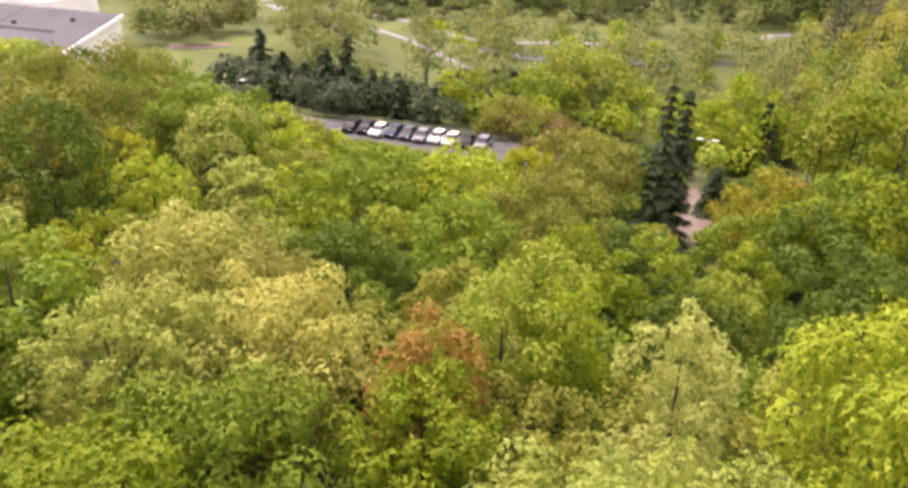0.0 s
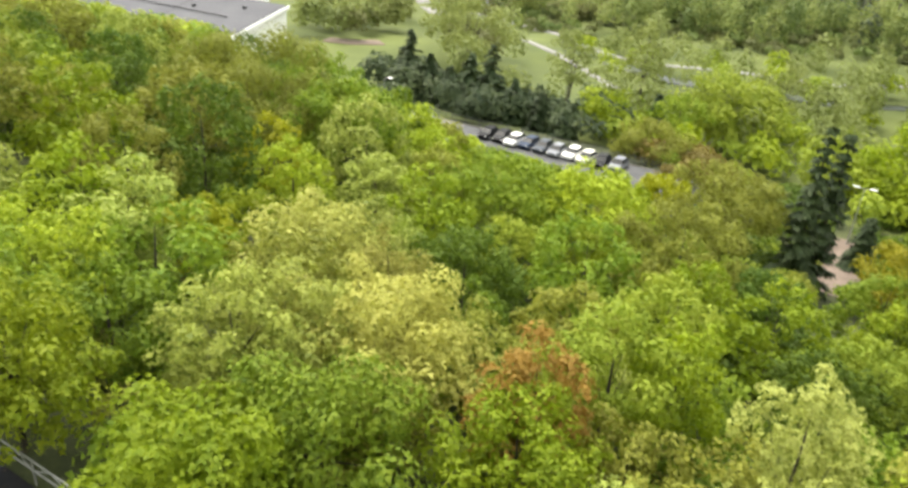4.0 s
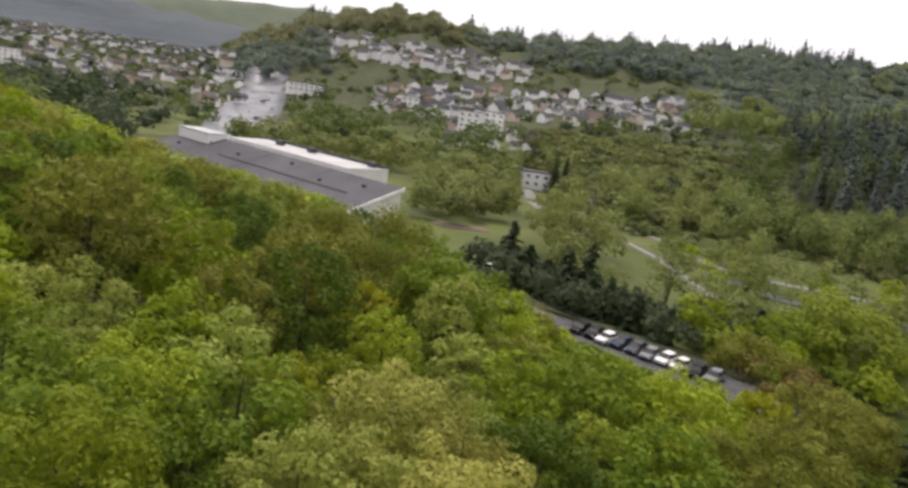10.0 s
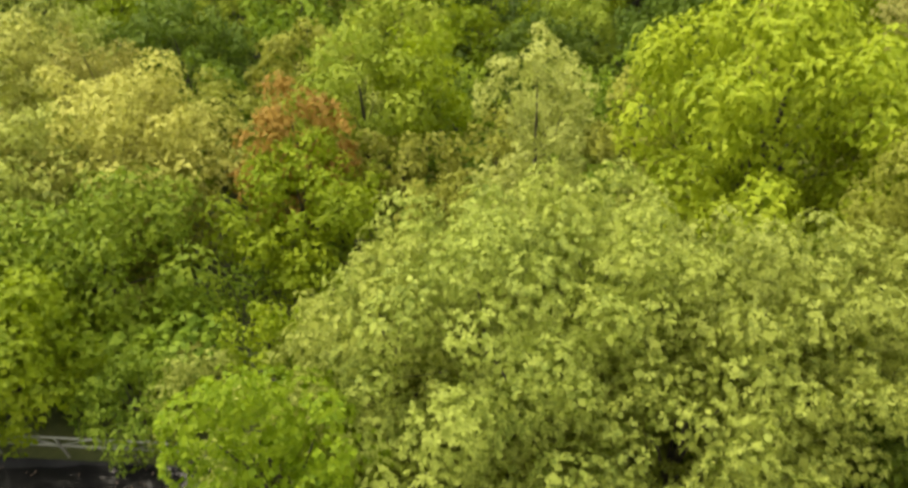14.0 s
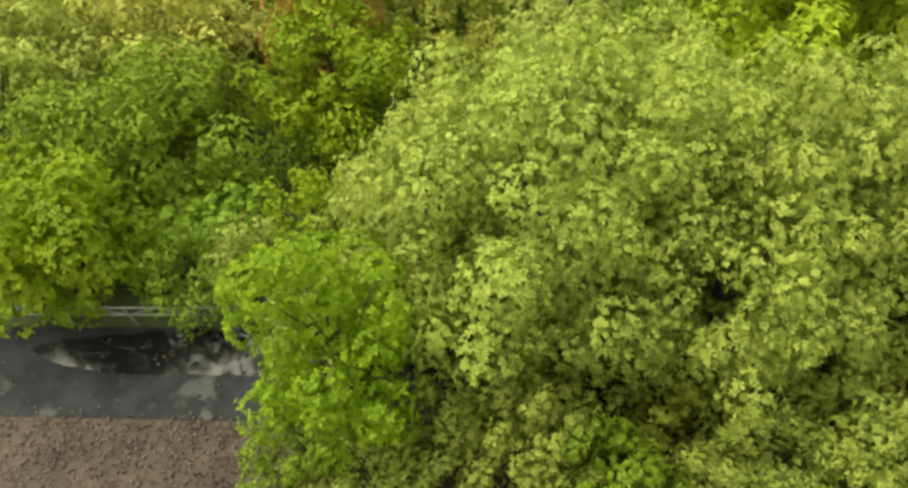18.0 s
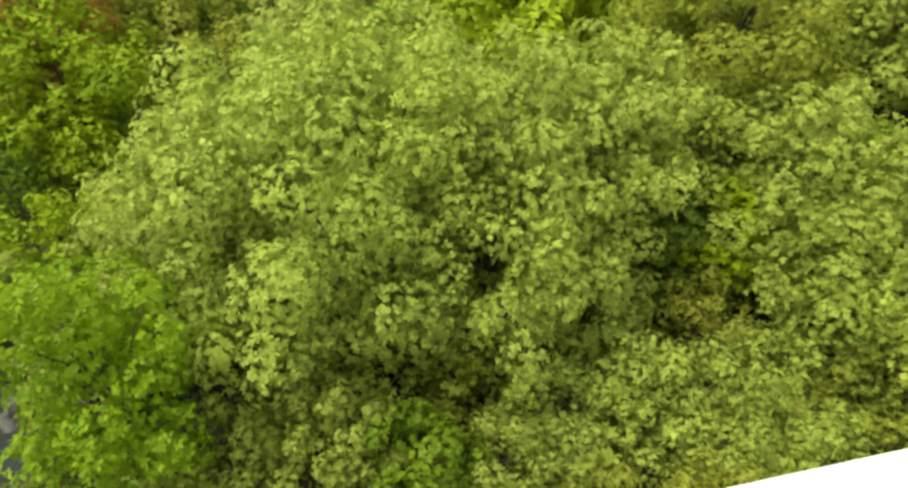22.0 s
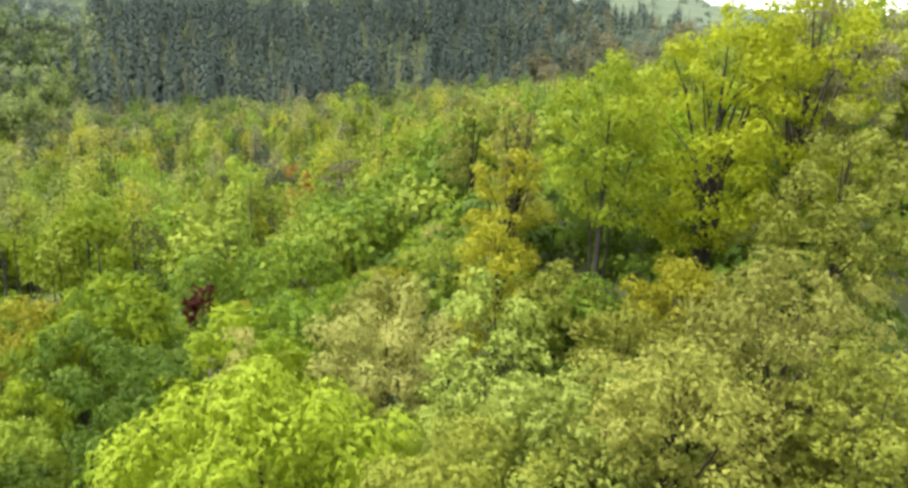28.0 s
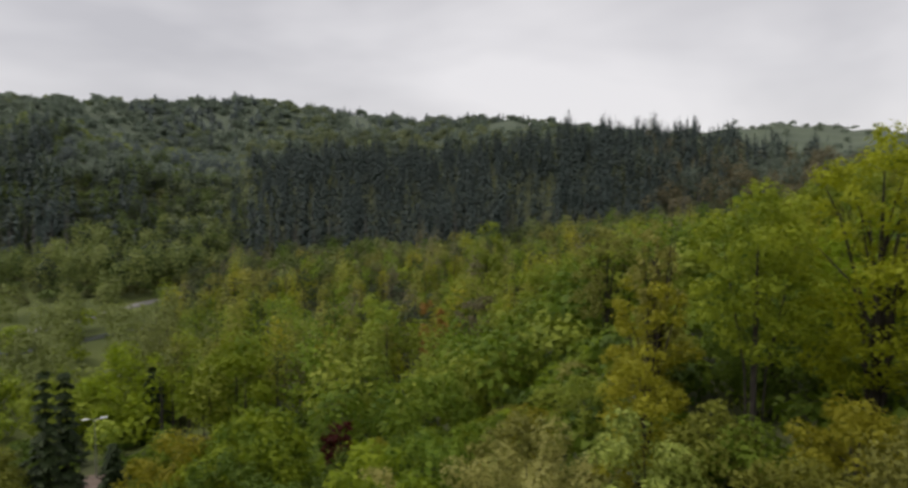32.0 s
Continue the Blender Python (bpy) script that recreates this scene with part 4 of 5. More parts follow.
def undergrowth(X, Y, az, r):
    n, u = X * N.x + Y * N.y, X * U.x + Y * U.y
    p, q = (X - LOT_C.x) * LOT_U.x + (Y - LOT_C.y) * LOT_U.y, (X - LOT_C.x) * LOT_N.x + (Y - LOT_C.y) * LOT_N.y
    lot_free = (np.abs(p - 8) > 30) | (np.abs(q + 6) > 12)
    return lot_free & ((n > 11) | (u < 6)) & (n > 2) & ~((az > 41.5) & (az < 45.6) & (r > 50)) & ~((az > 60) & (az < 62.3) & (r > 56) & (r < 68))


woods("green undergrowth between the trees", "green", -42, 116, 30, 104, 620, 3.2, 2.0, 130, 51, keep=undergrowth)
woods("deep green undergrowth between the trees", "dark", -42, 116, 30, 104, 420, 3.0, 2.0, 130, 52, keep=undergrowth)
woods("fine green undergrowth close to the house", "green", -42, 40, 6, 32, 90, 2.6, 1.5, 420, 60, keep=undergrowth)
woods("fine olive undergrowth close to the house", "olive", -42, 118, 6, 32, 120, 2.4, 1.4, 420, 61, keep=undergrowth)
woods("fine pale undergrowth close to the house", "pale", 36, 118, 6, 32, 80, 2.5, 1.4, 520, 90, keep=undergrowth)
woods("green crowns behind the slope", "green", -42, -6, 108, 165, 110, 11, 3.8, 300, 53, keep=undergrowth, cap=True)
woods("olive crowns behind the slope", "olive", -42, -6, 108, 165, 100, 11, 3.8, 300, 54, keep=undergrowth, cap=True)
woods("bright crowns behind the slope", "bright", -42, -6, 108, 160, 70, 11, 3.6, 300, 55, keep=undergrowth, cap=True)
woods("green crowns on the rising bank", "green", 60, 114, 76, 110, 70, 12, 3.6, 320, 56)
woods("light crowns on the rising bank", "light", 60, 114, 76, 110, 70, 12, 3.6, 320, 57)
woods("feathery trees along the meadow", "willow", 8, 34, 150, 232, 50, 15, 2.8, 150, 63, keep=open_view)
woods("light trees along the meadow", "far_light", 12, 50, 140, 225, 80, 8, 3.0, 160, 64, keep=open_view)
woods("feathery trees beside the hall gable", "willow", 0.8, 8.4, 180, 262, 30, 11, 3.0, 170, 65)
woods("light trees beside the hall gable", "far_light", 0.8, 8.4, 176, 262, 26, 8, 2.8, 150, 66)
woods("feathery trees between hall and lane", "willow", 2.5, 14, 178, 300, 42, 12, 3.2, 130, 58)
woods("olive trees between hall and lane", "far_olive", 2.5, 16, 178, 300, 60, 9, 3.4, 120, 59)
MIXED = (0.45, 1.3)


def bank_gap(X, Y, az, r):
    """Leaves the grey and the rust-red tree on the bank free."""
    return ~((az > 66) & (az < 73) & (r < 116))


woods("green valley woods", "green", 48, 100, 98, 215, 110, 13, 3.0, 340, 44, vary=MIXED, keep=bank_gap)
woods("bright valley woods", "bright", 48, 100, 98, 215, 55, 13, 2.9, 340, 45, vary=MIXED, keep=bank_gap)
woods("light valley woods", "light", 48, 100, 98, 215, 75, 13, 2.8, 340, 46, vary=MIXED, keep=bank_gap)
woods("ochre valley woods", "ochre", 48, 100, 98, 215, 50, 13, 2.5, 320, 62, vary=MIXED, keep=bank_gap)
woods("olive valley woods", "olive", 48, 100, 98, 215, 80, 14, 2.5, 320, 50, vary=MIXED, keep=bank_gap)
woods("tan budding valley woods", "tan", 48, 100, 98, 230, 90, 14, 2.2, 300, 82, vary=MIXED, keep=bank_gap)
woods("yellow-green valley woods", "yellow", 50, 100, 98, 220, 36, 13, 2.4, 300, 83, vary=MIXED, keep=bank_gap)
woods("grey leafless valley woods", "grey", 52, 100, 98, 230, 40, 15, 2.0, 260, 84, vary=MIXED, keep=bank_gap)
woods("deep green valley woods", "dark", 48, 100, 98, 260, 90, 12, 2.8, 300, 85, vary=MIXED, keep=bank_gap)
stems("dark trunks between the valley trees", BARK, 48, 100, 96, 215, 420, 14, 0.17, 86, lambda X, Y, a, r: r > 96)
woods("tan woods below the spruce forest", "tan", 50, 98, 200, 266, 80, 10.5, 2.6, 200, 87, vary=MIXED)
woods("grey woods below the spruce forest", "grey", 50, 98, 200, 266, 50, 11, 2.4, 180, 88, vary=MIXED)
woods("low dark bushes round the lamp post", "dark", 39, 47, 92, 122, 34, 2.4, 1.9, 150, 89, keep=lambda X, Y, a, r: (a < 42.8) | (a > 44.6))
woods("mixed bright woods below the spruce forest", "far_light", 50, 98, 200, 266, 150, 10, 3.0, 200, 16, vary=MIXED)
woods("mixed green woods below the spruce forest", "far_green", 50, 98, 200, 266, 160, 10, 3.0, 200, 17, vary=MIXED)
woods("olive woods below the spruce forest", "far_olive", 50, 98, 200, 266, 110, 10, 2.8, 200, 18, vary=MIXED)
woods("tall light trees at the foot of the spruce forest", "far_light", 54, 96, 225, 270, 60, 12, 3.0, 220, 75)
woods("green trees at the foot of the spruce forest", "green", 54, 96, 225, 270, 50, 11, 3.0, 220, 76)
woods("grey bare woods beside the spruce forest", "grey", 85, 100, 300, 440, 150, 17, 3.2, 120, 77)
woods("green woods beside the spruce forest", "upper_green_haze", 84, 104, 330, 600, 420, 15, 4.5, 80, 78)
woods("light trees in the side valley", "upper_light_haze", 49.5, 55.5, 300, 640, 330, 12, 4.5, 80, 79)
woods("dark woods below the spruce forest", "far_dark", 50, 98, 120, 266, 120, 11, 3.2, 200, 74)
def town_hill(X, Y, az, r):
    return ~((az > -7) & (az < 7) & (r < 780)) & ~((az > 1) & (az < 22.5) & (r < 690))


def hill_top(X, Y, az, r):
    return town_hill(X, Y, az, r) & (az < 3.6 + np.sin(r * 0.03)) & (r > 760)


woods("green woods on the upper hills", "upper_green_haze", 30, 104, 640, 1700, 5200, 13, 9.0, 18, 20, keep=lambda X, Y, a, r: wavy(X, Y, 60, -1.5) & ((a < 86) | (r < 1000)))
woods("light woods on the upper hills", "upper_light_haze", 30, 104, 640, 1650, 1900, 13, 9.0, 18, 21, keep=lambda X, Y, a, r: wavy(X, Y, 70, 0.2) & ((a < 84) | (r < 1000)))
woods("light woods behind the spruce forest", "upper_light_haze", 54, 84, 700, 900, 520, 13, 6.0, 34, 91)
woods("dark woods on the upper hills", "upper_dark_haze", 30, 88, 900, 1710, 1300, 20, 7.0, 22, 22, cone=True, keep=lambda X, Y, a, r: wavy(X, Y, 90, 0.25) | (r > 1640))
woods("hedges on the far meadow hill", "upper_green_haze", 86, 108, 1200, 1500, 60, 10, 7.0, 24, 92)
woods("mixed woods on the side hill", "upper_green_haze", 30, 54, 420, 650, 900, 14, 4.6, 70, 93)
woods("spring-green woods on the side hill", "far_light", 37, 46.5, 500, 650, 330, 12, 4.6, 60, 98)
woods("dark woods on the side hill", "upper_dark_haze", 38, 54, 420, 650, 330, 17, 3.6, 70, 94, keep=lambda X, Y, a, r: wavy(X, Y, 45, -0.2))
woods("dark pines on the hill above the town", "upper_dark_haze", 2.5, 32, 975, 1060, 330, 22, 5.0, 40, 24, cone=True)
woods("scattered pines on the rounded hilltop", "upper_dark_haze", -10, -7.2, 960, 1010, 40, 22, 5.0, 34, 95, cone=True)
woods("dark woods on the hill above the town", "upper_dark_haze", -14, 30, 620, 1040, 600, 12, 5.0, 36, 23, keep=lambda X, Y, a, r: town_hill(X, Y, a, r) & ~hill_top(X, Y, a, r))
woods("green woods on the hill above the town", "upper_green_haze", -14, 30, 620, 1040, 2400, 12, 5.5, 32, 33, keep=lambda X, Y, a, r: town_hill(X, Y, a, r) & ~hill_top(X, Y, a, r))
woods("olive woods on the rounded hilltop", "hill_olive_haze", -14, 5, 740, 1010, 900, 12, 6.0, 44, 25, keep=hill_top)
woods("light scrub on the hill above the town", "upper_light_haze", 3, 30, 640, 980, 420, 9, 6.0, 40, 96, keep=lambda X, Y, a, r: town_hill(X, Y, a, r) & wavy(X, Y, 50, 0.0))
woods("garden trees among the houses", "far_green", -40, 23, 300, 1400, 1500, 7.5, 4.2, 30, 27, keep=town_gap)
woods("dark garden trees among the houses", "far_dark", -40, 23, 300, 1400, 1200, 7.5, 3.8, 30, 28, keep=town_gap)
woods("bright scrub below the town", "far_light", 10, 23, 255, 420, 480, 6, 3.6, 60, 29)
woods("olive scrub below the town", "far_olive", 9, 23, 255, 430, 420, 6, 3.6, 60, 30)
woods("woods on the near ridge", "far_green", -60, -26, 140, 330, 420, 13, 4.5, 80, 31)
woods("dark woods on the near ridge", "far_dark", -60, -20, 200, 480, 420, 13, 4.5, 60, 34)
woods("leafy trees beside the hall", "willow", -14, 9, 190, 330, 190, 11, 3.6, 110, 32, keep=lambda X, Y, a, r: (a > 1.5) | (r > 268))
woods("green trees behind the hall", "far_green", -14, 9, 240, 420, 160, 12, 4.0, 80, 35, keep=lambda X, Y, a, r: (a > 2) | ((r > 275) & town_gap(X, Y, a, r)))


# ---- roads and paths over the ground ----
def strip(name, pts, width, mat, label, category, lift=0.12, steps=14):
    """A paved band that follows the ground along a line of places."""
    P = []
    for (a, b) in zip(pts[:-1], pts[1:]):
        for i in range(steps):
            P.append(Vector(a).lerp(Vector(b), i / steps))
    P.append(Vector(pts[-1]))
    vs, fs = [], []
    for i, p in enumerate(P):
        d = (P[min(i + 2, len(P) - 1)] - P[max(i - 2, 0)]).normalized()
        s = Vector((d.y, -d.x)) * width / 2
        for e in (-1, -0.33, 0.33, 1):
            q = p + s * e
            vs.append((q.x, q.y, max(gz(p.x, p.y), gz(q.x, q.y)) + lift))
        for e in (1, -1):
            q = p + s * e
            vs.append((q.x, q.y, gz(q.x, q.y) - 1.0))
    for i in range(len(P) - 1):
        ring = (0, 1, 2, 3, 4, 5)
        for a, b in zip(ring, ring[1:] + ring[:1]):
            fs.append((i * 6 + a, i * 6 + b, i * 6 + 6 + b, i * 6 + 6 + a))
    ob = mesh_part(name, vs, fs, mat)
    return tagged(ob, label, category, kind="structure")


PALE_ROAD = surface("pale_dry_road", (0.16, 0.155, 0.15), (0.28, 0.27, 0.26), 0.2, 6.0, 0.85, 0.2)
WET_YARD = surface("wet_pale_yard", (0.07, 0.074, 0.08), (0.24, 0.25, 0.265), 0.09, 2.0, 0.35, 0.1)
WATER = surface("stream_water", (0.02, 0.03, 0.025), (0.05, 0.06, 0.05), 0.3, 5.0, 0.35, 0.3)
GRAVEL = surface("pinkish_gravel", (0.12, 0.09, 0.07), (0.22, 0.165, 0.13), 0.4, 25.0, 0.95, 0.5)
ring_path = [polar(a, r) for a, r in ((10.5, 262), (14, 250), (18, 243), (22, 222), (26.7, 206), (33, 205), (40, 212), (47, 226), (54, 245))]
strip("road", ring_path, 3.2, PALE_ROAD, "pale asphalt cycle path along the valley edge", "path")
strip("lane", [polar(a, r) for a, r in ((8.6, 345), (9.2, 300), (10.2, 262), (11.2, 236))], 5.0, PALE_ROAD, "pale lane running down to the valley floor", "road")
strip("path", [polar(a, r) for a, r in ((17.2, 216), (19.5, 204), (22.5, 190), (25, 178))], 2.4, PALE_ROAD, "narrow pale footpath across the meadow", "path")
strip("water", [polar(a, r) for a, r in ((24, 200), (29, 190), (34, 188), (40, 192), (48, 204))], 4.5, WATER, "narrow dark stream beside the cycle path", "stream", 0.05)
strip("yard", [polar(a, r) for a, r in ((-12.6, 300), (-13.0, 380), (-12.2, 470), (-11.5, 590), (-11.3, 690))], 34, WET_YARD, "wet pale street and parking yard in the town", "yard", 0.3)
strip("gravel", [polar(a, r) for a, r in ((43.3, 80), (43.5, 92), (43.6, 106))], 6.0, GRAVEL, "pinkish bare gravel patch between the trees", "gravel patch")
strip("gravel", [polar(a, r) for a, r in ((2.6, 178), (4.6, 176), (6.8, 178))], 6.0, GRAVEL, "brown trodden yard beside the hall", "yard")
strip("gravel", [polar(a, r) for a, r in ((61.0, 59), (61.6, 63), (61.6, 68))], 3.0, GRAVEL, "pale bare clearing beside the burgundy tree", "gravel patch")


# ---- the hall and its annex ----
WHITE = surface("white_render", (0.62, 0.62, 0.60), (0.82, 0.82, 0.80), 0.15, 3.0, 0.8, 0.05)
ROOF_GREY = surface("grey_roof_sheet", (0.06, 0.06, 0.07), (0.11, 0.11, 0.12), 0.08, 2.0, 0.95, 0.1)
ROOF_PALE = surface("pale_gravel_roof", (0.36, 0.36, 0.36), (0.55, 0.55, 0.55), 0.1, 4.0, 0.8, 0.1)
DARK_TRIM = surface("dark_trim", (0.03, 0.03, 0.035), (0.07, 0.07, 0.075), 1.0, 10.0, 0.6, 0.1)
STEEL = surface("galvanised_steel", (0.30, 0.31, 0.31), (0.50, 0.51, 0.51), 2.0, 30.0, 0.45, 0.05, metal=0.7)
WHITE_PAINT = surface("white_paint", (0.74, 0.74, 0.73), (0.86, 0.86, 0.85), 3.0, 40.0, 0.45, 0.05)
CONCRETE = surface("pale_concrete", (0.12, 0.115, 0.105), (0.22, 0.21, 0.19), 0.4, 12.0, 0.9, 0.2)
glass_mat, _n, _l, _b = material("dark_window_glass", 0.08)
_b.inputs["Base Color"].default_value = (0.03, 0.035, 0.04, 1)
GLASS = glass_mat


def frame_matrix(c, u, n, z):
    """Local x along u, y along n, from the place c."""
    return Matrix(((u.x, n.x, 0, c.x), (u.y, n.y, 0, c.y), (0, 0, 1, z), (0, 0, 0, 1)))


def prism(bm, profile, x0, x1):
    """A closed solid: a profile of (y, z) drawn along x."""
    a = [bm.verts.new((x0, y, z)) for y, z in profile]
    b = [bm.verts.new((x1, y, z)) for y, z in profile]
    bm.faces.new(a)
    bm.faces.new(b[::-1])
    for i in range(len(a)):
        j = (i + 1) % len(a)
        bm.faces.new((a[j], a[i], b[i], b[j]))


def simple(name, mat, parent, label="", boxes=(), prisms=(), bevel=0.0):
    bm = bmesh.new()
    for b in boxes:
        box(bm, *b)
    for p in prisms:
        prism(bm, *p)
    bmesh.ops.recalc_face_normals(bm, faces=bm.faces)
    if bevel:
        bmesh.ops.bevel(bm, geom=bm.edges[:], offset=bevel, segments=1, affect="EDGES")
    return part(name, bm, mat, parent, label)


def build_hall():
    hall = new("sports_hall")
    hall.matrix_basis = frame_matrix(HALL_C, HALL_U, HALL_N, -12.6)
    tagged(hall, "long white hall with a grey sloping metal roof", "building")
    simple("wall", WHITE, hall, prisms=[([(-19, -1.0), (-19, 3.2), (0, 9.0), (0, -1.0)], 0.4, 88)])
    simple("roof", ROOF_GREY, hall, "grey sheet-metal mono-pitch roof", prisms=[([(-19.8, 2.98), (-19.8, 3.25), (0.3, 9.42), (0.3, 9.12)], 0, 88.6)])
    for x in (24, 48, 72):
        simple("roof_seam", DARK_TRIM, hall, prisms=[([(-19.7, 3.28), (-19.7, 3.36), (0.2, 9.49), (0.2, 9.40)], x, x + 0.25)])
    simple("verge_board", WHITE_PAINT, hall, prisms=[([(-19.9, 2.7), (-19.9, 3.4), (0.35, 9.5), (0.35, 8.8)], -0.25, -0.01)])
    simple("roof_rail", DARK_TRIM, hall, boxes=[(8, 60, -9.2, -9.0, 6.75, 6.95)])
    for x, y in ((8, -4), (20, -7), (36, -3), (55, -6), (72, -4), (80, -9)):
        z = 9.2 + y * 0.306
        simple("roof_vent", DARK_TRIM, hall, boxes=[(x, x + 0.7, y - 0.35, y + 0.35, z - 0.1, z + 0.7)], bevel=0.05)
    simple("roof_house", WHITE_PAINT, hall, "white rooftop plant room", boxes=[(72, 88, -5, 1.5, 6.0, 10.6)])
    simple("roof_house_edge", STEEL, hall, boxes=[(71.8, 88.2, -5.2, 1.7, 10.62, 10.85)])
    annex = new("annex")
    annex.matrix_basis = frame_matrix(HALL_C, HALL_U, HALL_N, -12.6)
    tagged(annex, "white flat-roofed annex behind the grey hall roof", "building")
    simple("wall", WHITE, annex, boxes=[(19, 71, 0.8, 13.7, -1.0, 10.3)])
    simple("flat_roof", ROOF_PALE, annex, "pale gravel flat roof", boxes=[(19.3, 70.7, 1.1, 13.4, 10.31, 10.42)])
    simple("parapet", DARK_TRIM, annex, "dark parapet along the far edge", boxes=[(18.9, 71.1, 13.45, 13.85, 10.3, 11.1)])
    simple("parapet", WHITE_PAINT, annex, boxes=[(18.9, 19.25, 0.7, 13.44, 10.3, 10.7)])
    for x, y in ((22, 11), (44, 9), (57, 8)):
        simple("roof_unit", DARK_TRIM, annex, "dark rooftop ventilation unit", boxes=[(x, x + 2.2, y, y + 1.8, 10.4, 11.7)], bevel=0.08)


build_hall()


# ---- car park ----
def car(name, paint, label):
    """A hatchback 4.2 m long, standing on z = 0, nose along -y."""
    root = new(name)
    tagged(root, label, "car", "cars in the car park")
    bm = bmesh.new()
    rows = [(-2.1, 0.55, 0.74, 0.70), (-1.95, 0.30, 0.82, 0.82), (-1.1, 0.26, 0.93, 0.87), (0.2, 0.26, 0.95, 0.88), (1.5, 0.28, 0.98, 0.88), (2.0, 0.34, 0.95, 0.84), (2.1, 0.5, 0.85, 0.78)]
    rings = []
    for y, zb, zt, w in rows:
        rings.append([bm.verts.new(p) for p in ((-w * 0.94, y, zb), (-w, y, (zb + zt) / 2), (-w * 0.93, y, zt), (w * 0.93, y, zt), (w, y, (zb + zt) / 2), (w * 0.94, y, zb))])
    for a, b in zip(rings[:-1], rings[1:]):
        for i in range(6):
            bm.faces.new((a[i], a[(i + 1) % 6], b[(i + 1) % 6], b[i]))
    bm.faces.new(rings[0][::-1])
    bm.faces.new(rings[-1])
    bmesh.ops.recalc_face_normals(bm, faces=bm.faces)
    part("body", bm, paint, root)
    bm = bmesh.new()
    lower = [(-0.80, -1.05, 0.90), (0.80, -1.05, 0.90), (0.82, 1.85, 0.94), (-0.82, 1.85, 0.94)]
    upper = [(-0.60, -0.30, 1.42), (0.60, -0.30, 1.42), (0.62, 1.35, 1.44), (-0.62, 1.35, 1.44)]
    a, b = [bm.verts.new(p) for p in lower], [bm.verts.new(p) for p in upper]
    for i in range(4):
        bm.faces.new((a[i], a[(i + 1) % 4], b[(i + 1) % 4], b[i]))
    bm.faces.new(b)
    part("glasshouse", bm, CAR_GLASS, root, "dark car windows")
    simple("roof", paint, root, boxes=[(-0.63, 0.63, -0.34, 1.40, 1.425, 1.49)], bevel=0.03)
    for sx in (-0.79, 0.79):
        simple("pillar", paint, root, prisms=[([(0.48, 0.93), (0.62, 0.93), (0.56, 1.43), (0.46, 1.43)], sx * 0.86 - 0.03, sx * 0.86 + 0.03)])
        simple("headlight", WHITE_PAINT, root, boxes=[(sx * 0.78 - 0.16, sx * 0.78 + 0.16, -2.11, -1.97, 0.60, 0.72)], bevel=0.02)
        simple("mirror", paint, root, boxes=[(sx * 1.16 - 0.1, sx * 1.16 + 0.1, -0.75, -0.62, 0.92, 1.04)], bevel=0.02)
        for y in (-1.3, 1.3):
            bm = bmesh.new()
            bmesh.ops.create_cone(bm, cap_ends=True, segments=14, radius1=0.31, radius2=0.31, depth=0.2, matrix=Matrix.Translation((sx * 1.04, y, 0.31)) @ Matrix.Rotation(radians(90), 4, "Y"))
            w = part("wheel", bm, DARK_TRIM, root, "black tyre")
            bm = bmesh.new()
            bmesh.ops.create_cone(bm, cap_ends=True, segments=10, radius1=0.19, radius2=0.19, depth=0.215, matrix=Matrix.Translation((sx * 1.04, y, 0.31)) @ Matrix.Rotation(radians(90), 4, "Y"))
            part("rim", bm, STEEL, w)
    return root


def paint(name, c, rough=0.45):
    m, n, l, b = material(name, rough, 0.0)
    b.inputs["Base Color"].default_value = (*c, 1)
    b.inputs["Specular IOR Level"].default_value = 0.12
    return m


PAINTS = {"black": paint("black_car_paint", (0.012, 0.012, 0.014)), "white": paint("white_car_paint", (0.78, 0.78, 0.76)),
          "blue": paint("dark_blue_car_paint", (0.03, 0.045, 0.08)), "grey": paint("grey_car_paint", (0.07, 0.08, 0.095)),
          "silver": paint("silver_car_paint", (0.20, 0.21, 0.23)), "cream": paint("cream_car_paint", (0.70, 0.69, 0.60))}
CAR_GLASS = paint("dark_car_glass", (0.012, 0.014, 0.016), 0.3)
CAR_ROW = ("black", "black", "white", "blue", "grey", "silver", "white", "cream", "black", "silver")
CAR_TO_LOT = Vector((31.4, 97.7, 0))
made_cars = {}
for i, c in enumerate(CAR_ROW):
    at = CAR_TO_LOT - LOT_U * (2.24 * (i - 2)) + LOT_N * (0.25 * math.sin(i * 2.3))
    m = frame_matrix(at, -LOT_U, LOT_N, LOT_Z) @ Matrix.Rotation(radians(4 * math.sin(i * 1.7)), 4, "Z")
    if c in made_cars:
        copy_thing(made_cars[c], m)
    else:
        made_cars[c] = car("car", PAINTS[c], f"{c} hatchback parked in a row on the asphalt")
        made_cars[c].matrix_basis = m
for at, c, turn in (((22.5, 101.0, 0), "black", 50),):
    copy_thing(made_cars[c], Matrix.Translation((at[0], at[1], LOT_Z)) @ Matrix.Rotation(radians(turn), 4, "Z"))

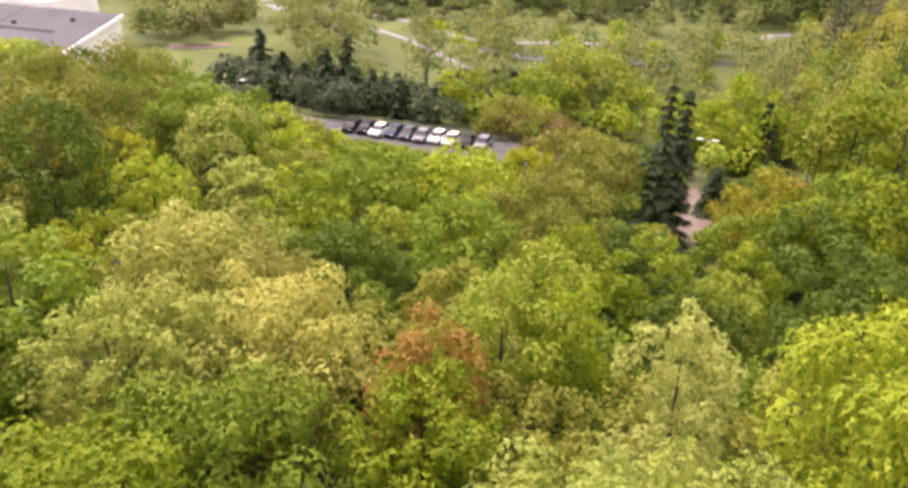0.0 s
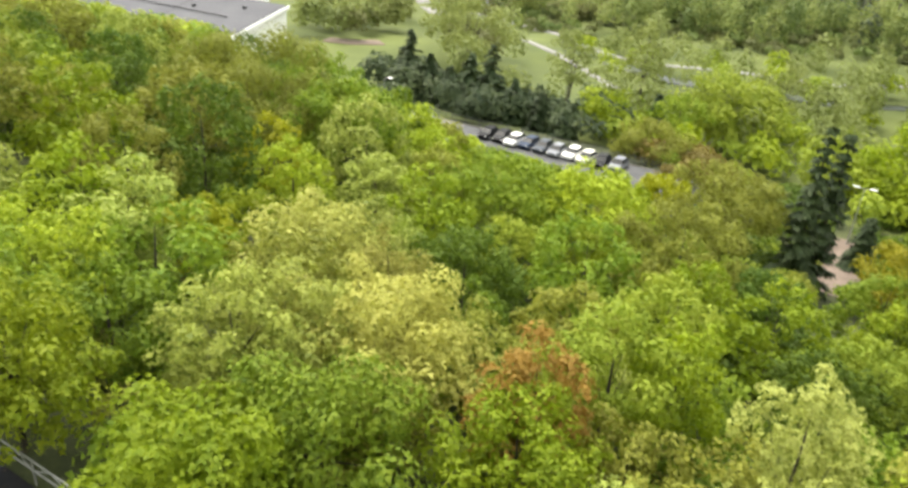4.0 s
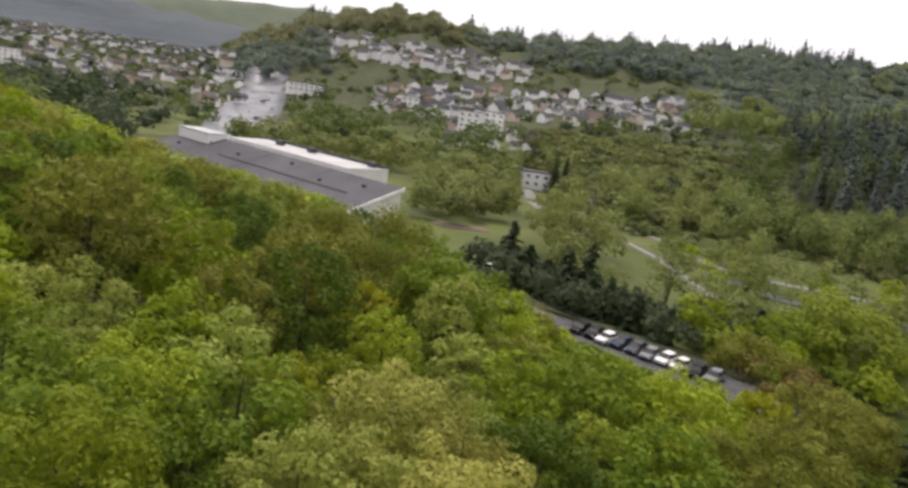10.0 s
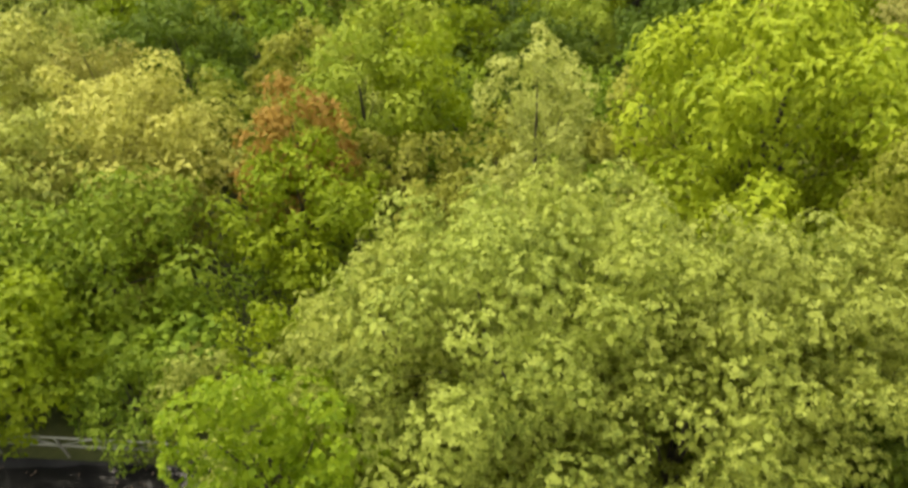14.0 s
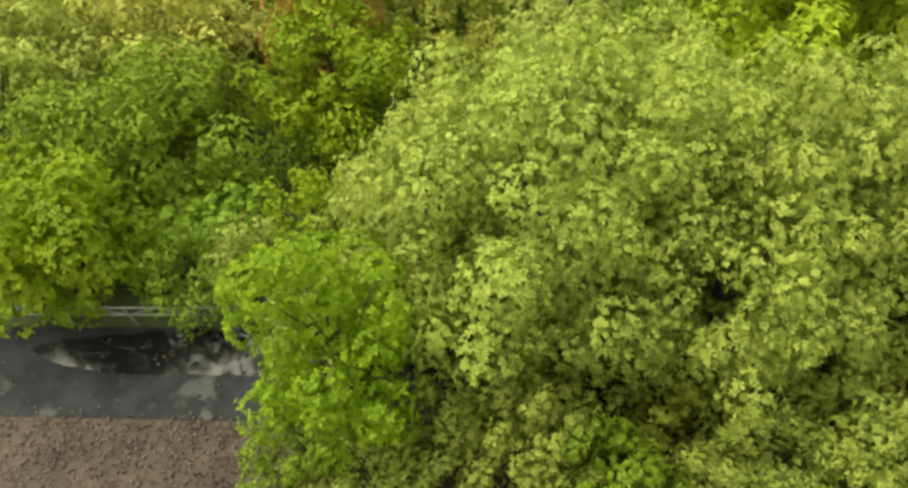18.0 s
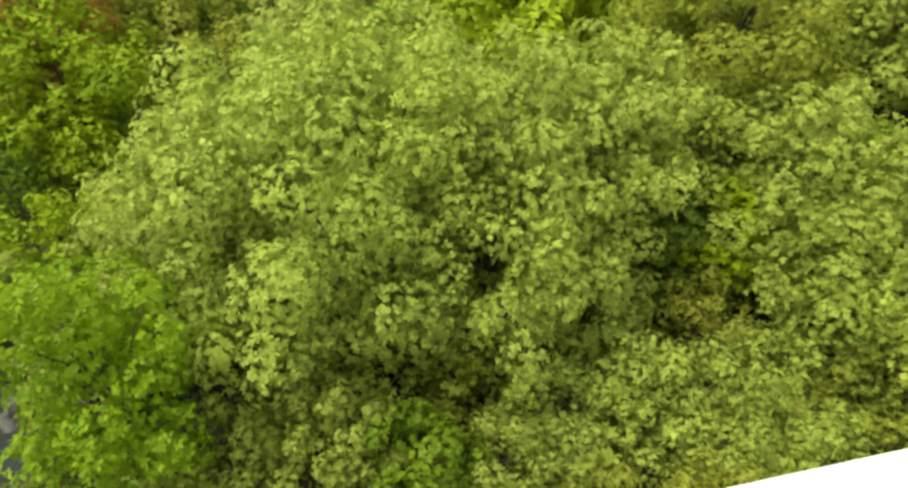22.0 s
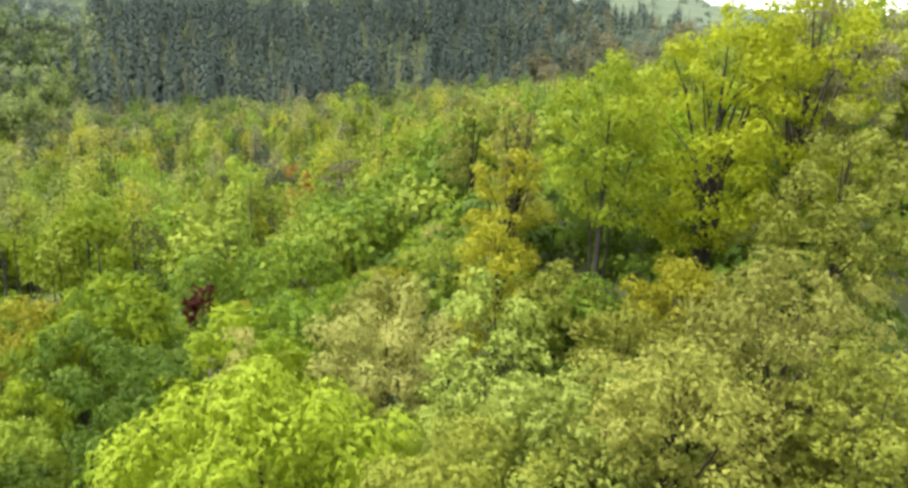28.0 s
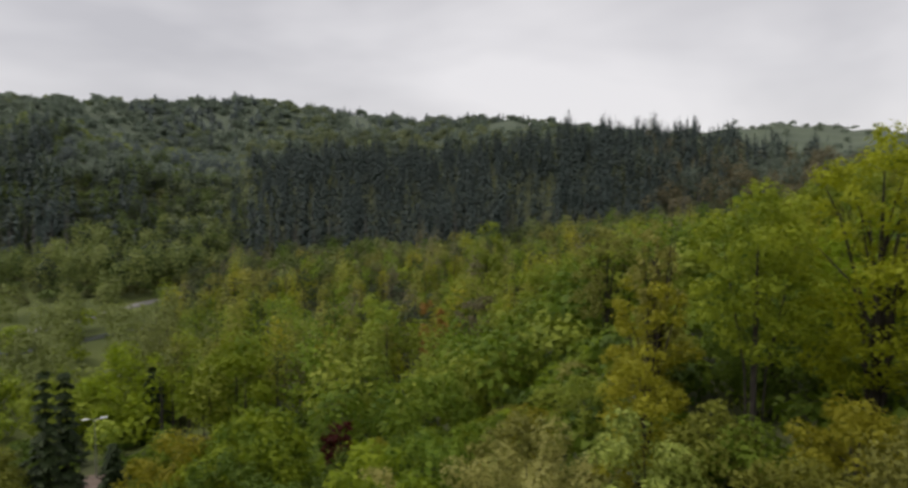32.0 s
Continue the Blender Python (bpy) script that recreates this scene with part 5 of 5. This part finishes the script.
LOT_M = frame_matrix(LOT_C, LOT_U, LOT_N, LOT_Z)
lot = simple("car_park", ASPHALT, None, boxes=[(-19, 18, -12.5, 3.2, -0.6, 0.0)])
lot.matrix_basis = LOT_M
tagged(lot, "worn dark asphalt car park cut into the slope", "car park", kind="structure")
pad = simple("pavement", CONCRETE, None, boxes=[(18.0, 31, -3.0, 3.2, -0.6, 0.02)])
pad.matrix_basis = LOT_M
tagged(pad, "pale concrete forecourt beside the car park", "pavement", kind="structure")
kerb = simple("kerb", CONCRETE, None, boxes=[(-19, 36, 3.2, 3.45, -0.6, 0.12)])
kerb.matrix_basis = LOT_M
tagged(kerb, "pale concrete kerb along the car park", "kerb", kind="structure")
fence = new("fence")
fence.matrix_basis = LOT_M
tagged(fence, "dark metal rail fence behind the parked cars", "fence")
for i in range(23):
    simple("post", DARK_TRIM, fence, boxes=[(-19 + 2.5 * i - 0.04, -19 + 2.5 * i + 0.04, 3.7, 3.78, -0.4, 1.25)])
for z in (0.45, 0.8, 1.15):
    simple("rail", DARK_TRIM, fence, boxes=[(-19.1, 36.1, 3.71, 3.77, z, z + 0.06)])


def street_lamp(x, y, h, heads, label):
    g = gz(x, y)
    lamp = new("street_lamp")
    lamp.location = (x, y, g)
    tagged(lamp, label, "street lamp")
    mesh_part("pole", *tube([(0, 0, -0.3), (0, 0, h * 0.5), (0, 0, h)], [0.09, 0.07, 0.05], 8), STEEL, lamp, smooth=True)
    for sx in heads:
        mesh_part("arm", *tube([(0, 0, h - 0.1), (sx * 0.45, 0, h + 0.12), (sx * 0.7, 0, h + 0.15)], [0.035, 0.03, 0.03], 6), STEEL, lamp)
        simple("lamp_head", WHITE_PAINT, lamp, "white lamp head", boxes=[(min(sx * 0.6, sx * 1.5), max(sx * 0.6, sx * 1.5), -0.17, 0.17, h + 0.08, h + 0.24)], bevel=0.05)
    lamp.rotation_euler = (0, 0, radians(-43))


street_lamp(*polar(43.7, 104), 8.0, (-1, 1), "tall steel lamp post with two white heads")
street_lamp(*polar(7.1, 117), 5.0, (1,), "slim steel lamp post beside the car park")


# ---- path, railing and leaf litter below the house ----
FRONT = frame_matrix(Vector((0, 0, 0)), U, N, 0)
wet_mat, _n, _l, _b = material("wet_asphalt", 0.4)
_co, _no, _fi, _ra, _rr = (_n.new(k) for k in ("ShaderNodeTexCoord", "ShaderNodeTexNoise", "ShaderNodeTexNoise", "ShaderNodeValToRGB", "ShaderNodeMapRange"))
_no.inputs["Scale"].default_value, _no.inputs["Detail"].default_value = 0.9, 6
_fi.inputs["Scale"].default_value = 60
_l.new(_co.outputs["Object"], _no.inputs["Vector"])
_l.new(_co.outputs["Object"], _fi.inputs["Vector"])
_ra.color_ramp.elements[0].position, _ra.color_ramp.elements[1].position = 0.42, 0.62
_ra.color_ramp.elements[0].color, _ra.color_ramp.elements[1].color = (0.013, 0.0135, 0.017, 1), (0.026, 0.027, 0.033, 1)
_l.new(_no.outputs["Fac"], _ra.inputs["Fac"])
_l.new(_ra.outputs["Color"], _b.inputs["Base Color"])
_b.inputs["Specular IOR Level"].default_value = 0.2
_rr.inputs["From Min"].default_value, _rr.inputs["From Max"].default_value = 0.37, 0.45
_rr.inputs["To Min"].default_value, _rr.inputs["To Max"].default_value = 0.45, 0.8
_l.new(_no.outputs["Fac"], _rr.inputs["Value"])
_l.new(_rr.outputs["Result"], _b.inputs["Roughness"])
_bp = _n.new("ShaderNodeBump")
_bp.inputs["Strength"].default_value, _bp.inputs["Distance"].default_value = 0.15, 0.01
_l.new(_fi.outputs["Fac"], _bp.inputs["Height"])
_l.new(_bp.outputs["Normal"], _b.inputs["Normal"])
LITTER = surface("leaf_litter_soil", (0.03, 0.022, 0.017), (0.09, 0.065, 0.05), 0.8, 14.0, 0.95, 0.8)
DRY_LEAF = foliage("dry_brown_leaves", (0.03, 0.021, 0.017), (0.14, 0.10, 0.082), through_light=0.1, leafy=0.7)

walkway = simple("path", wet_mat, None, boxes=[(-6, 60, 6.44, 9.2, -0.4, 0.05)])
walkway.matrix_basis = FRONT
tagged(walkway, "wet grey asphalt footpath with dark puddles", "path", kind="structure")
puddle_mat, _n, _l, _b = material("puddle_water", 0.1)
_b.inputs["Base Color"].default_value = (0.008, 0.008, 0.009, 1)
_b.inputs["Specular IOR Level"].default_value = 0.12
bm = bmesh.new()
puddle_rng = random.Random(5)
_top = [bm.verts.new((9.4 + 5.4 * math.cos(w) * (1 + 0.05 * puddle_rng.random()), 8.42 + (0.66 + 0.1 * puddle_rng.random() + 0.06 * math.sin(5 * w)) * math.sin(w), 0.056)) for w in [6.283 * k / 48 for k in range(48)]]
bm.faces.new(_top)
puddle = part("puddle", bm, puddle_mat)
puddle.matrix_basis = FRONT
tagged(puddle, "dark rain puddle along the far edge of the path", "puddle", kind="structure")
bed = simple("litter_bed", LITTER, None, boxes=[(-8, 60, 0.3, 6.44, -0.4, 0.03)])
bed.matrix_basis = FRONT
tagged(bed, "brown soil strip under fallen leaves", "ground", kind="structure")
_rng = np.random.default_rng(77)
_c = 15000
_P = np.stack([_rng.uniform(-4, 26, _c), np.where(_rng.random(_c) < 0.97, _rng.uniform(0.6, 6.5, _c), _rng.uniform(6.4, 9.1, _c)), np.full(_c, 0.06) + _rng.uniform(0, 0.04, _c)], 1)
_D = _rng.normal(size=(_c, 3)) * 0.35 + (0, 0, 1)
_D /= np.linalg.norm(_D, axis=1)[:, None]
_V, _F = rosettes(_P, _D, 0.11, 1, _rng, 0.1, 0.36)
leaves = mesh_part("fallen_leaves", _V, _F, DRY_LEAF)
leaves.matrix_basis = FRONT
tagged(leaves, "dry brown fallen leaves carpeting the strip", "leaf litter", kind="stuff")

railing = new("railing")
railing.matrix_basis = FRONT
tagged(railing, "grey metal railing with zigzag bracing beside the path", "railing")
RAIL_GREY = surface("weathered_rail_paint", (0.13, 0.14, 0.13), (0.27, 0.28, 0.26), 1.5, 20.0, 0.6, 0.1)
for z in (0.62, 1.02):
    mesh_part("rail", *tube([(-6, 9.32, z), (20, 9.32, z), (48, 9.32, z)], [0.035] * 3, 8), RAIL_GREY, railing, smooth=True)
for i in range(28):
    x = -6 + 2.0 * i
    mesh_part("post", *tube([(x, 9.32, -0.4), (x, 9.32, 1.04)], [0.04, 0.04], 8), RAIL_GREY, railing, smooth=True)
    if i < 27:
        for a, b, z0, z1 in ((0.06, 0.98, 0.64, 1.0), (1.02, 1.94, 1.0, 0.64)):
            mesh_part("brace", *tube([(x + a, 9.32, z0), (x + b, 9.32, z1)], [0.022, 0.022], 6), RAIL_GREY, railing)


# ---- the house with the open window ----
house = new("apartment_house")
house.matrix_basis = FRONT
tagged(house, "plain rendered apartment house with an open window", "house")
RENDER_WALL = surface("house_render", (0.50, 0.47, 0.42), (0.68, 0.65, 0.60), 0.5, 20.0, 0.9, 0.2)
simple("wall", RENDER_WALL, house, boxes=[(-14, -1.25, -0.45, -0.12, -0.4, 23), (1.25, 14, -0.45, -0.12, -0.4, 23), (-1.25, 1.25, -0.45, -0.12, -0.4, 17.1), (-1.25, 1.25, -0.45, -0.12, 19.3, 23)])
simple("wall", RENDER_WALL, house, boxes=[(-14, 14, -10.0, -9.6, -0.4, 23), (-14, -13.6, -9.6, -0.45, -0.4, 23), (13.6, 14, -9.6, -0.45, -0.4, 23)])
simple("floor_slab", RENDER_WALL, house, boxes=[(-13.6, 13.6, -9.6, -0.45, 16.0, 16.3), (-13.6, 13.6, -9.6, -0.45, 19.4, 19.6)])
simple("roof", ROOF_GREY, house, prisms=[([(-10.8, 22.9), (-5.2, 26.5), (0.5, 22.9), (0.4, 23.3), (-5.2, 27.0), (-10.7, 23.3)][::1], -14.6, 14.6)])
simple("window_sill", WHITE_PAINT, house, "white painted metal window sill", boxes=[(-2.4, 1.24, -0.5, 0.05, 17.18, 17.24)], bevel=0.008)
for x0, x1 in ((-1.25, -1.17), (1.17, 1.25)):
    simple("window_frame", WHITE_PAINT, house, boxes=[(x0, x1, -0.42, -0.32, 17.25, 19.3)])
simple("window_frame", WHITE_PAINT, house, boxes=[(-1.16, 1.16, -0.42, -0.32, 19.2, 19.3)])


# ---- the town ----
WALLS = [surface("town_wall_" + n, d, l, 0.3, 6.0, 0.9, 0.1, per_object=0.12) for n, d, l in (
    ("white", (0.76, 0.76, 0.75), (0.88, 0.88, 0.87)), ("cream", (0.58, 0.53, 0.44), (0.74, 0.69, 0.58)), ("salmon", (0.46, 0.36, 0.30), (0.62, 0.50, 0.43)))]
ROOFS = [surface("town_roof_" + n, d, l, 0.4, 8.0, 0.8, 0.2, per_object=0.3) for n, d, l in (
    ("slate", (0.028, 0.03, 0.036), (0.062, 0.066, 0.075)), ("brown", (0.06, 0.04, 0.033), (0.12, 0.082, 0.068)), ("grey", (0.05, 0.05, 0.055), (0.10, 0.10, 0.108)))]
NAMES_W, NAMES_R = ("white", "cream", "salmon"), ("slate-roofed", "brown-roofed", "grey-roofed")


def town_house(w, r, long, deep, eave, pitch):
    root = new("house")
    tagged(root, f"{NAMES_W[w]} {NAMES_R[r]} gabled house in the town", "house", "houses of the town")
    rise = deep / 2 * pitch
    simple("wall", WALLS[w], root, prisms=[([(-deep / 2, -2.5), (-deep / 2, eave), (0, eave + rise), (deep / 2, eave), (deep / 2, -2.5)], -long / 2, long / 2)])
    for s in (-1, 1):
        e = s * (deep / 2 + 0.5)
        ez = eave - 0.5 * pitch
        simple("roof", ROOFS[r], root, prisms=[([(e, ez + 0.04), (e, ez + 0.3), (0, eave + rise + 0.3), (0, eave + rise + 0.04)], -long / 2 - 0.5, long / 2 + 0.5)])
        for x in (-0.3, 0.0, 0.3):
            simple("window", GLASS, root, boxes=[(x * long - 0.65, x * long + 0.65, min(s * deep / 2, s * (deep / 2 + 0.03)), max(s * deep / 2, s * (deep / 2 + 0.03)), eave - 2.1, eave - 0.7)])
    simple("window", GLASS, root, boxes=[(long / 2, long / 2 + 0.03, -0.7, 0.7, eave - 2.0, eave - 0.6)])
    simple("chimney", ROOFS[1], root, boxes=[(long * 0.2, long * 0.2 + 0.7, -0.35, 0.35, eave + rise - 0.6, eave + rise + 1.2)])
    return root


house_kinds = [town_house(w, r, lo, de, ea, pi) for w, r, lo, de, ea, pi in (
    (0, 0, 12, 9, 5.6, 0.85), (0, 1, 11, 9, 5.2, 0.8), (0, 2, 14, 10, 6.4, 0.6), (1, 1, 12, 9.5, 5.6, 0.9), (1, 0, 10, 9, 5.0, 0.9), (2, 1, 13, 9, 6.0, 0.8), (2, 0, 11, 9, 5.4, 0.75))]
TOWN = []


def building_plots(rng, az0, az1, el_low, el_high, r0, r1, climb):
    """Places on the slope whose sight angle from the window lies in a band that may climb with the bearing."""
    az, r = rng.uniform(az0, az1, 5000), np.sqrt(rng.uniform(r0 * r0, r1 * r1, 5000))
    x, y = r * np.sin(np.radians(az)), r * np.cos(np.radians(az))
    z = ground_z(x, y)
    el = np.degrees(np.arctan2(z + 4 - EYE.z, r)) - climb * az
    ok = (el > el_low) & (el < el_high)
    return [tuple(map(float, q)) for q in zip(az[ok], x[ok], y[ok], z[ok])]


def town(az0, az1, el_low, el_high, r0, r1, gap, count, seed, climb=0.0):
    """Houses on the slope, where the ground lies between two sight angles from the window."""
    rng = np.random.default_rng(seed)
    made = 0
    for az, x, y, z in building_plots(rng, az0, az1, el_low, el_high, r0, r1, climb):
        if made >= count:
            break
        if any((x - a) ** 2 + (y - b) ** 2 < gap * gap for a, b in TOWN):
            continue
        k = int(rng.choice(len(house_kinds), p=[0.38, 0.08, 0.26, 0.1, 0.08, 0.06, 0.04]))
        m = Matrix.Translation((x, y, z)) @ Matrix.Rotation(radians(-az + rng.choice([0, 90, 20, -25, 60]) + rng.uniform(-12, 12)), 4, "Z") @ Matrix.Diagonal((*[rng.uniform(0.52, 0.76)] * 3, 1))
        h = house_kinds[k]
        if h.get("set_down"):
            copy_thing(h, m).matrix_basis = m
        else:
            h.matrix_basis, h["set_down"] = m, 1
        TOWN.append((x, y))
        made += 1


town(-3, 21.8, -1.3, 0.6, 400, 700, 14.5, 150, 5, 0.095)
town(2, 9, -3.6, -1.4, 360, 520, 14, 22, 8)
town(-7, 8, 2.2, 3.5, 620, 860, 13, 30, 6)
town(-31, -13, -2.8, -0.9, 450, 800, 17, 60, 7)


def far_town(label, az0, az1, el_low, el_high, r0, r1, gap, count, seed, wall, roof, climb=0.0):
    """Small gabled houses too far off to pick apart: one mesh, walls and roofs."""
    rng = np.random.default_rng(seed)
    verts, faces, slots = [], [], []
    made = 0
    for az, x, y, z in building_plots(rng, az0, az1, el_low, el_high, r0, r1, climb):
        if made >= count:
            break
        if any((x - a) ** 2 + (y - b) ** 2 < gap * gap for a, b in TOWN):
            continue
        TOWN.append((x, y))
        made += 1
        w, d, e = rng.uniform(3.4, 5.4), rng.uniform(3.0, 4.0), rng.uniform(3.6, 5.6)
        k = e + d * rng.uniform(0.6, 0.95)
        m = Matrix.Translation((x, y, z)) @ Matrix.Rotation(radians(-az + rng.choice([0, 90, 25, -30]) + rng.uniform(-12, 12)), 4, "Z")
        o = len(verts)
        for px, py, pz in ((-w, -d, -3), (w, -d, -3), (w, d, -3), (-w, d, -3), (-w, -d, e), (w, -d, e), (w, d, e), (-w, d, e), (-w, 0, k), (w, 0, k),
                           (-w - 0.4, -d - 0.5, e - 0.2), (w + 0.4, -d - 0.5, e - 0.2), (w + 0.4, d + 0.5, e - 0.2), (-w - 0.4, d + 0.5, e - 0.2), (-w - 0.4, 0, k + 0.3), (w + 0.4, 0, k + 0.3)):
            verts.append(tuple(m @ Vector((px, py, pz))))
        for f, slot in (((0, 1, 5, 4), 0), ((1, 2, 6, 5), 0), ((2, 3, 7, 6), 0), ((3, 0, 4, 7), 0), ((4, 8, 7), 0), ((5, 6, 9), 0), ((10, 11, 15, 14), 1), ((12, 13, 14, 15), 1)):
            faces.append(tuple(i + o for i in f))
            slots.append(slot)
    me = bpy.data.meshes.new("far_houses")
    me.from_pydata(verts, [], faces)
    me.materials.append(wall)
    me.materials.append(roof)
    me.polygons.foreach_set("material_index", slots)
    tagged(new("far_houses", me), label, "houses", kind="stuff")


far_town("white and slate-roofed houses in the far town", -34, -13.5, -2.2, 0.8, 620, 1500, 14, 240, 21, WALLS[0], ROOFS[0])
far_town("cream brown-roofed houses in the far town", -34, -13.5, -2.2, 0.8, 620, 1500, 14, 70, 22, WALLS[1], ROOFS[1])
far_town("white houses along the upper streets", -8, 8, 2.0, 3.6, 600, 880, 10, 60, 23, WALLS[0], ROOFS[2])
far_town("white houses between the gardens", -3, 21.8, -1.3, 0.65, 420, 740, 10.5, 70, 24, WALLS[0], ROOFS[0], 0.095)
far_town("salmon houses between the gardens", -3, 21.8, -1.3, 0.65, 420, 740, 10.5, 30, 25, WALLS[2], ROOFS[1], 0.095)
gatehouse = copy_thing(house_kinds[2], Matrix.Translation((*polar(14.6, 262), gz(*polar(14.6, 262)) - 1.0)) @ Matrix.Rotation(radians(15), 4, "Z"))
tagged(gatehouse, "broad grey-roofed house above the lane", "house")


def block(az, r, long, deep, floors, turn, label):
    """A white flat-roofed block with rows of windows."""
    x, y = polar(az, r)
    root = new("apartment_block")
    root.matrix_basis = Matrix.Translation((x, y, gz(x, y))) @ Matrix.Rotation(radians(-az + turn), 4, "Z")
    tagged(root, label, "building")
    h = floors * 2.9 + 0.6
    simple("wall", WALLS[0], root, boxes=[(-long / 2, long / 2, -deep / 2, deep / 2, -3, h)])
    simple("roof", ROOFS[0], root, boxes=[(-long / 2 - 0.3, long / 2 + 0.3, -deep / 2 - 0.3, deep / 2 + 0.3, h + 0.01, h + 0.4)])
    for f in range(floors):
        n = max(3, int(long / 3.4))
        for i in range(n):
            cx = -long / 2 + long * (i + 0.5) / n
            simple("window", GLASS, root, boxes=[(cx - 0.6, cx + 0.6, -deep / 2 - 0.03, -deep / 2, f * 2.9 + 1.2, f * 2.9 + 2.4)])


block(9.9, 305, 11, 9, 2, 12, "white two-storey block above the lane")
block(4.3, 400, 12, 10, 5, -15, "pale five-storey block at the edge of the town")
block(5.6, 420, 16, 10, 4, 10, "white four-storey block at the edge of the town")
block(-0.6, 470, 11, 9, 3, 0, "white three-storey block among garden trees")
block(-28.5, 620, 22, 12, 4, 5, "long white block on the far side of the town")
block(-31, 600, 30, 12, 3, 0, "low white school block on the far side of the town")
block(-33, 640, 9, 9, 6, 0, "slim white tower block on the far side of the town")
block(-8.6, 560, 26, 14, 2, 8, "low white commercial block beside the wet yard")
block(-13.2, 640, 30, 16, 2, -6, "low white commercial block beside the wet yard")
for i, (az, r) in enumerate(((-12.4, 330), (-12.0, 336), (-11.4, 345), (-12.6, 372), (-11.0, 380), (-11.9, 410), (-12.4, 450), (-10.9, 470), (-11.6, 520), (-11.0, 560))):
    x, y = polar(az, r)
    copy_thing(made_cars[("white", "black", "silver")[i % 3]], Matrix.Translation((x, y, gz(x, y) + 0.32)) @ Matrix.Rotation(radians(30 * i), 4, "Z"))
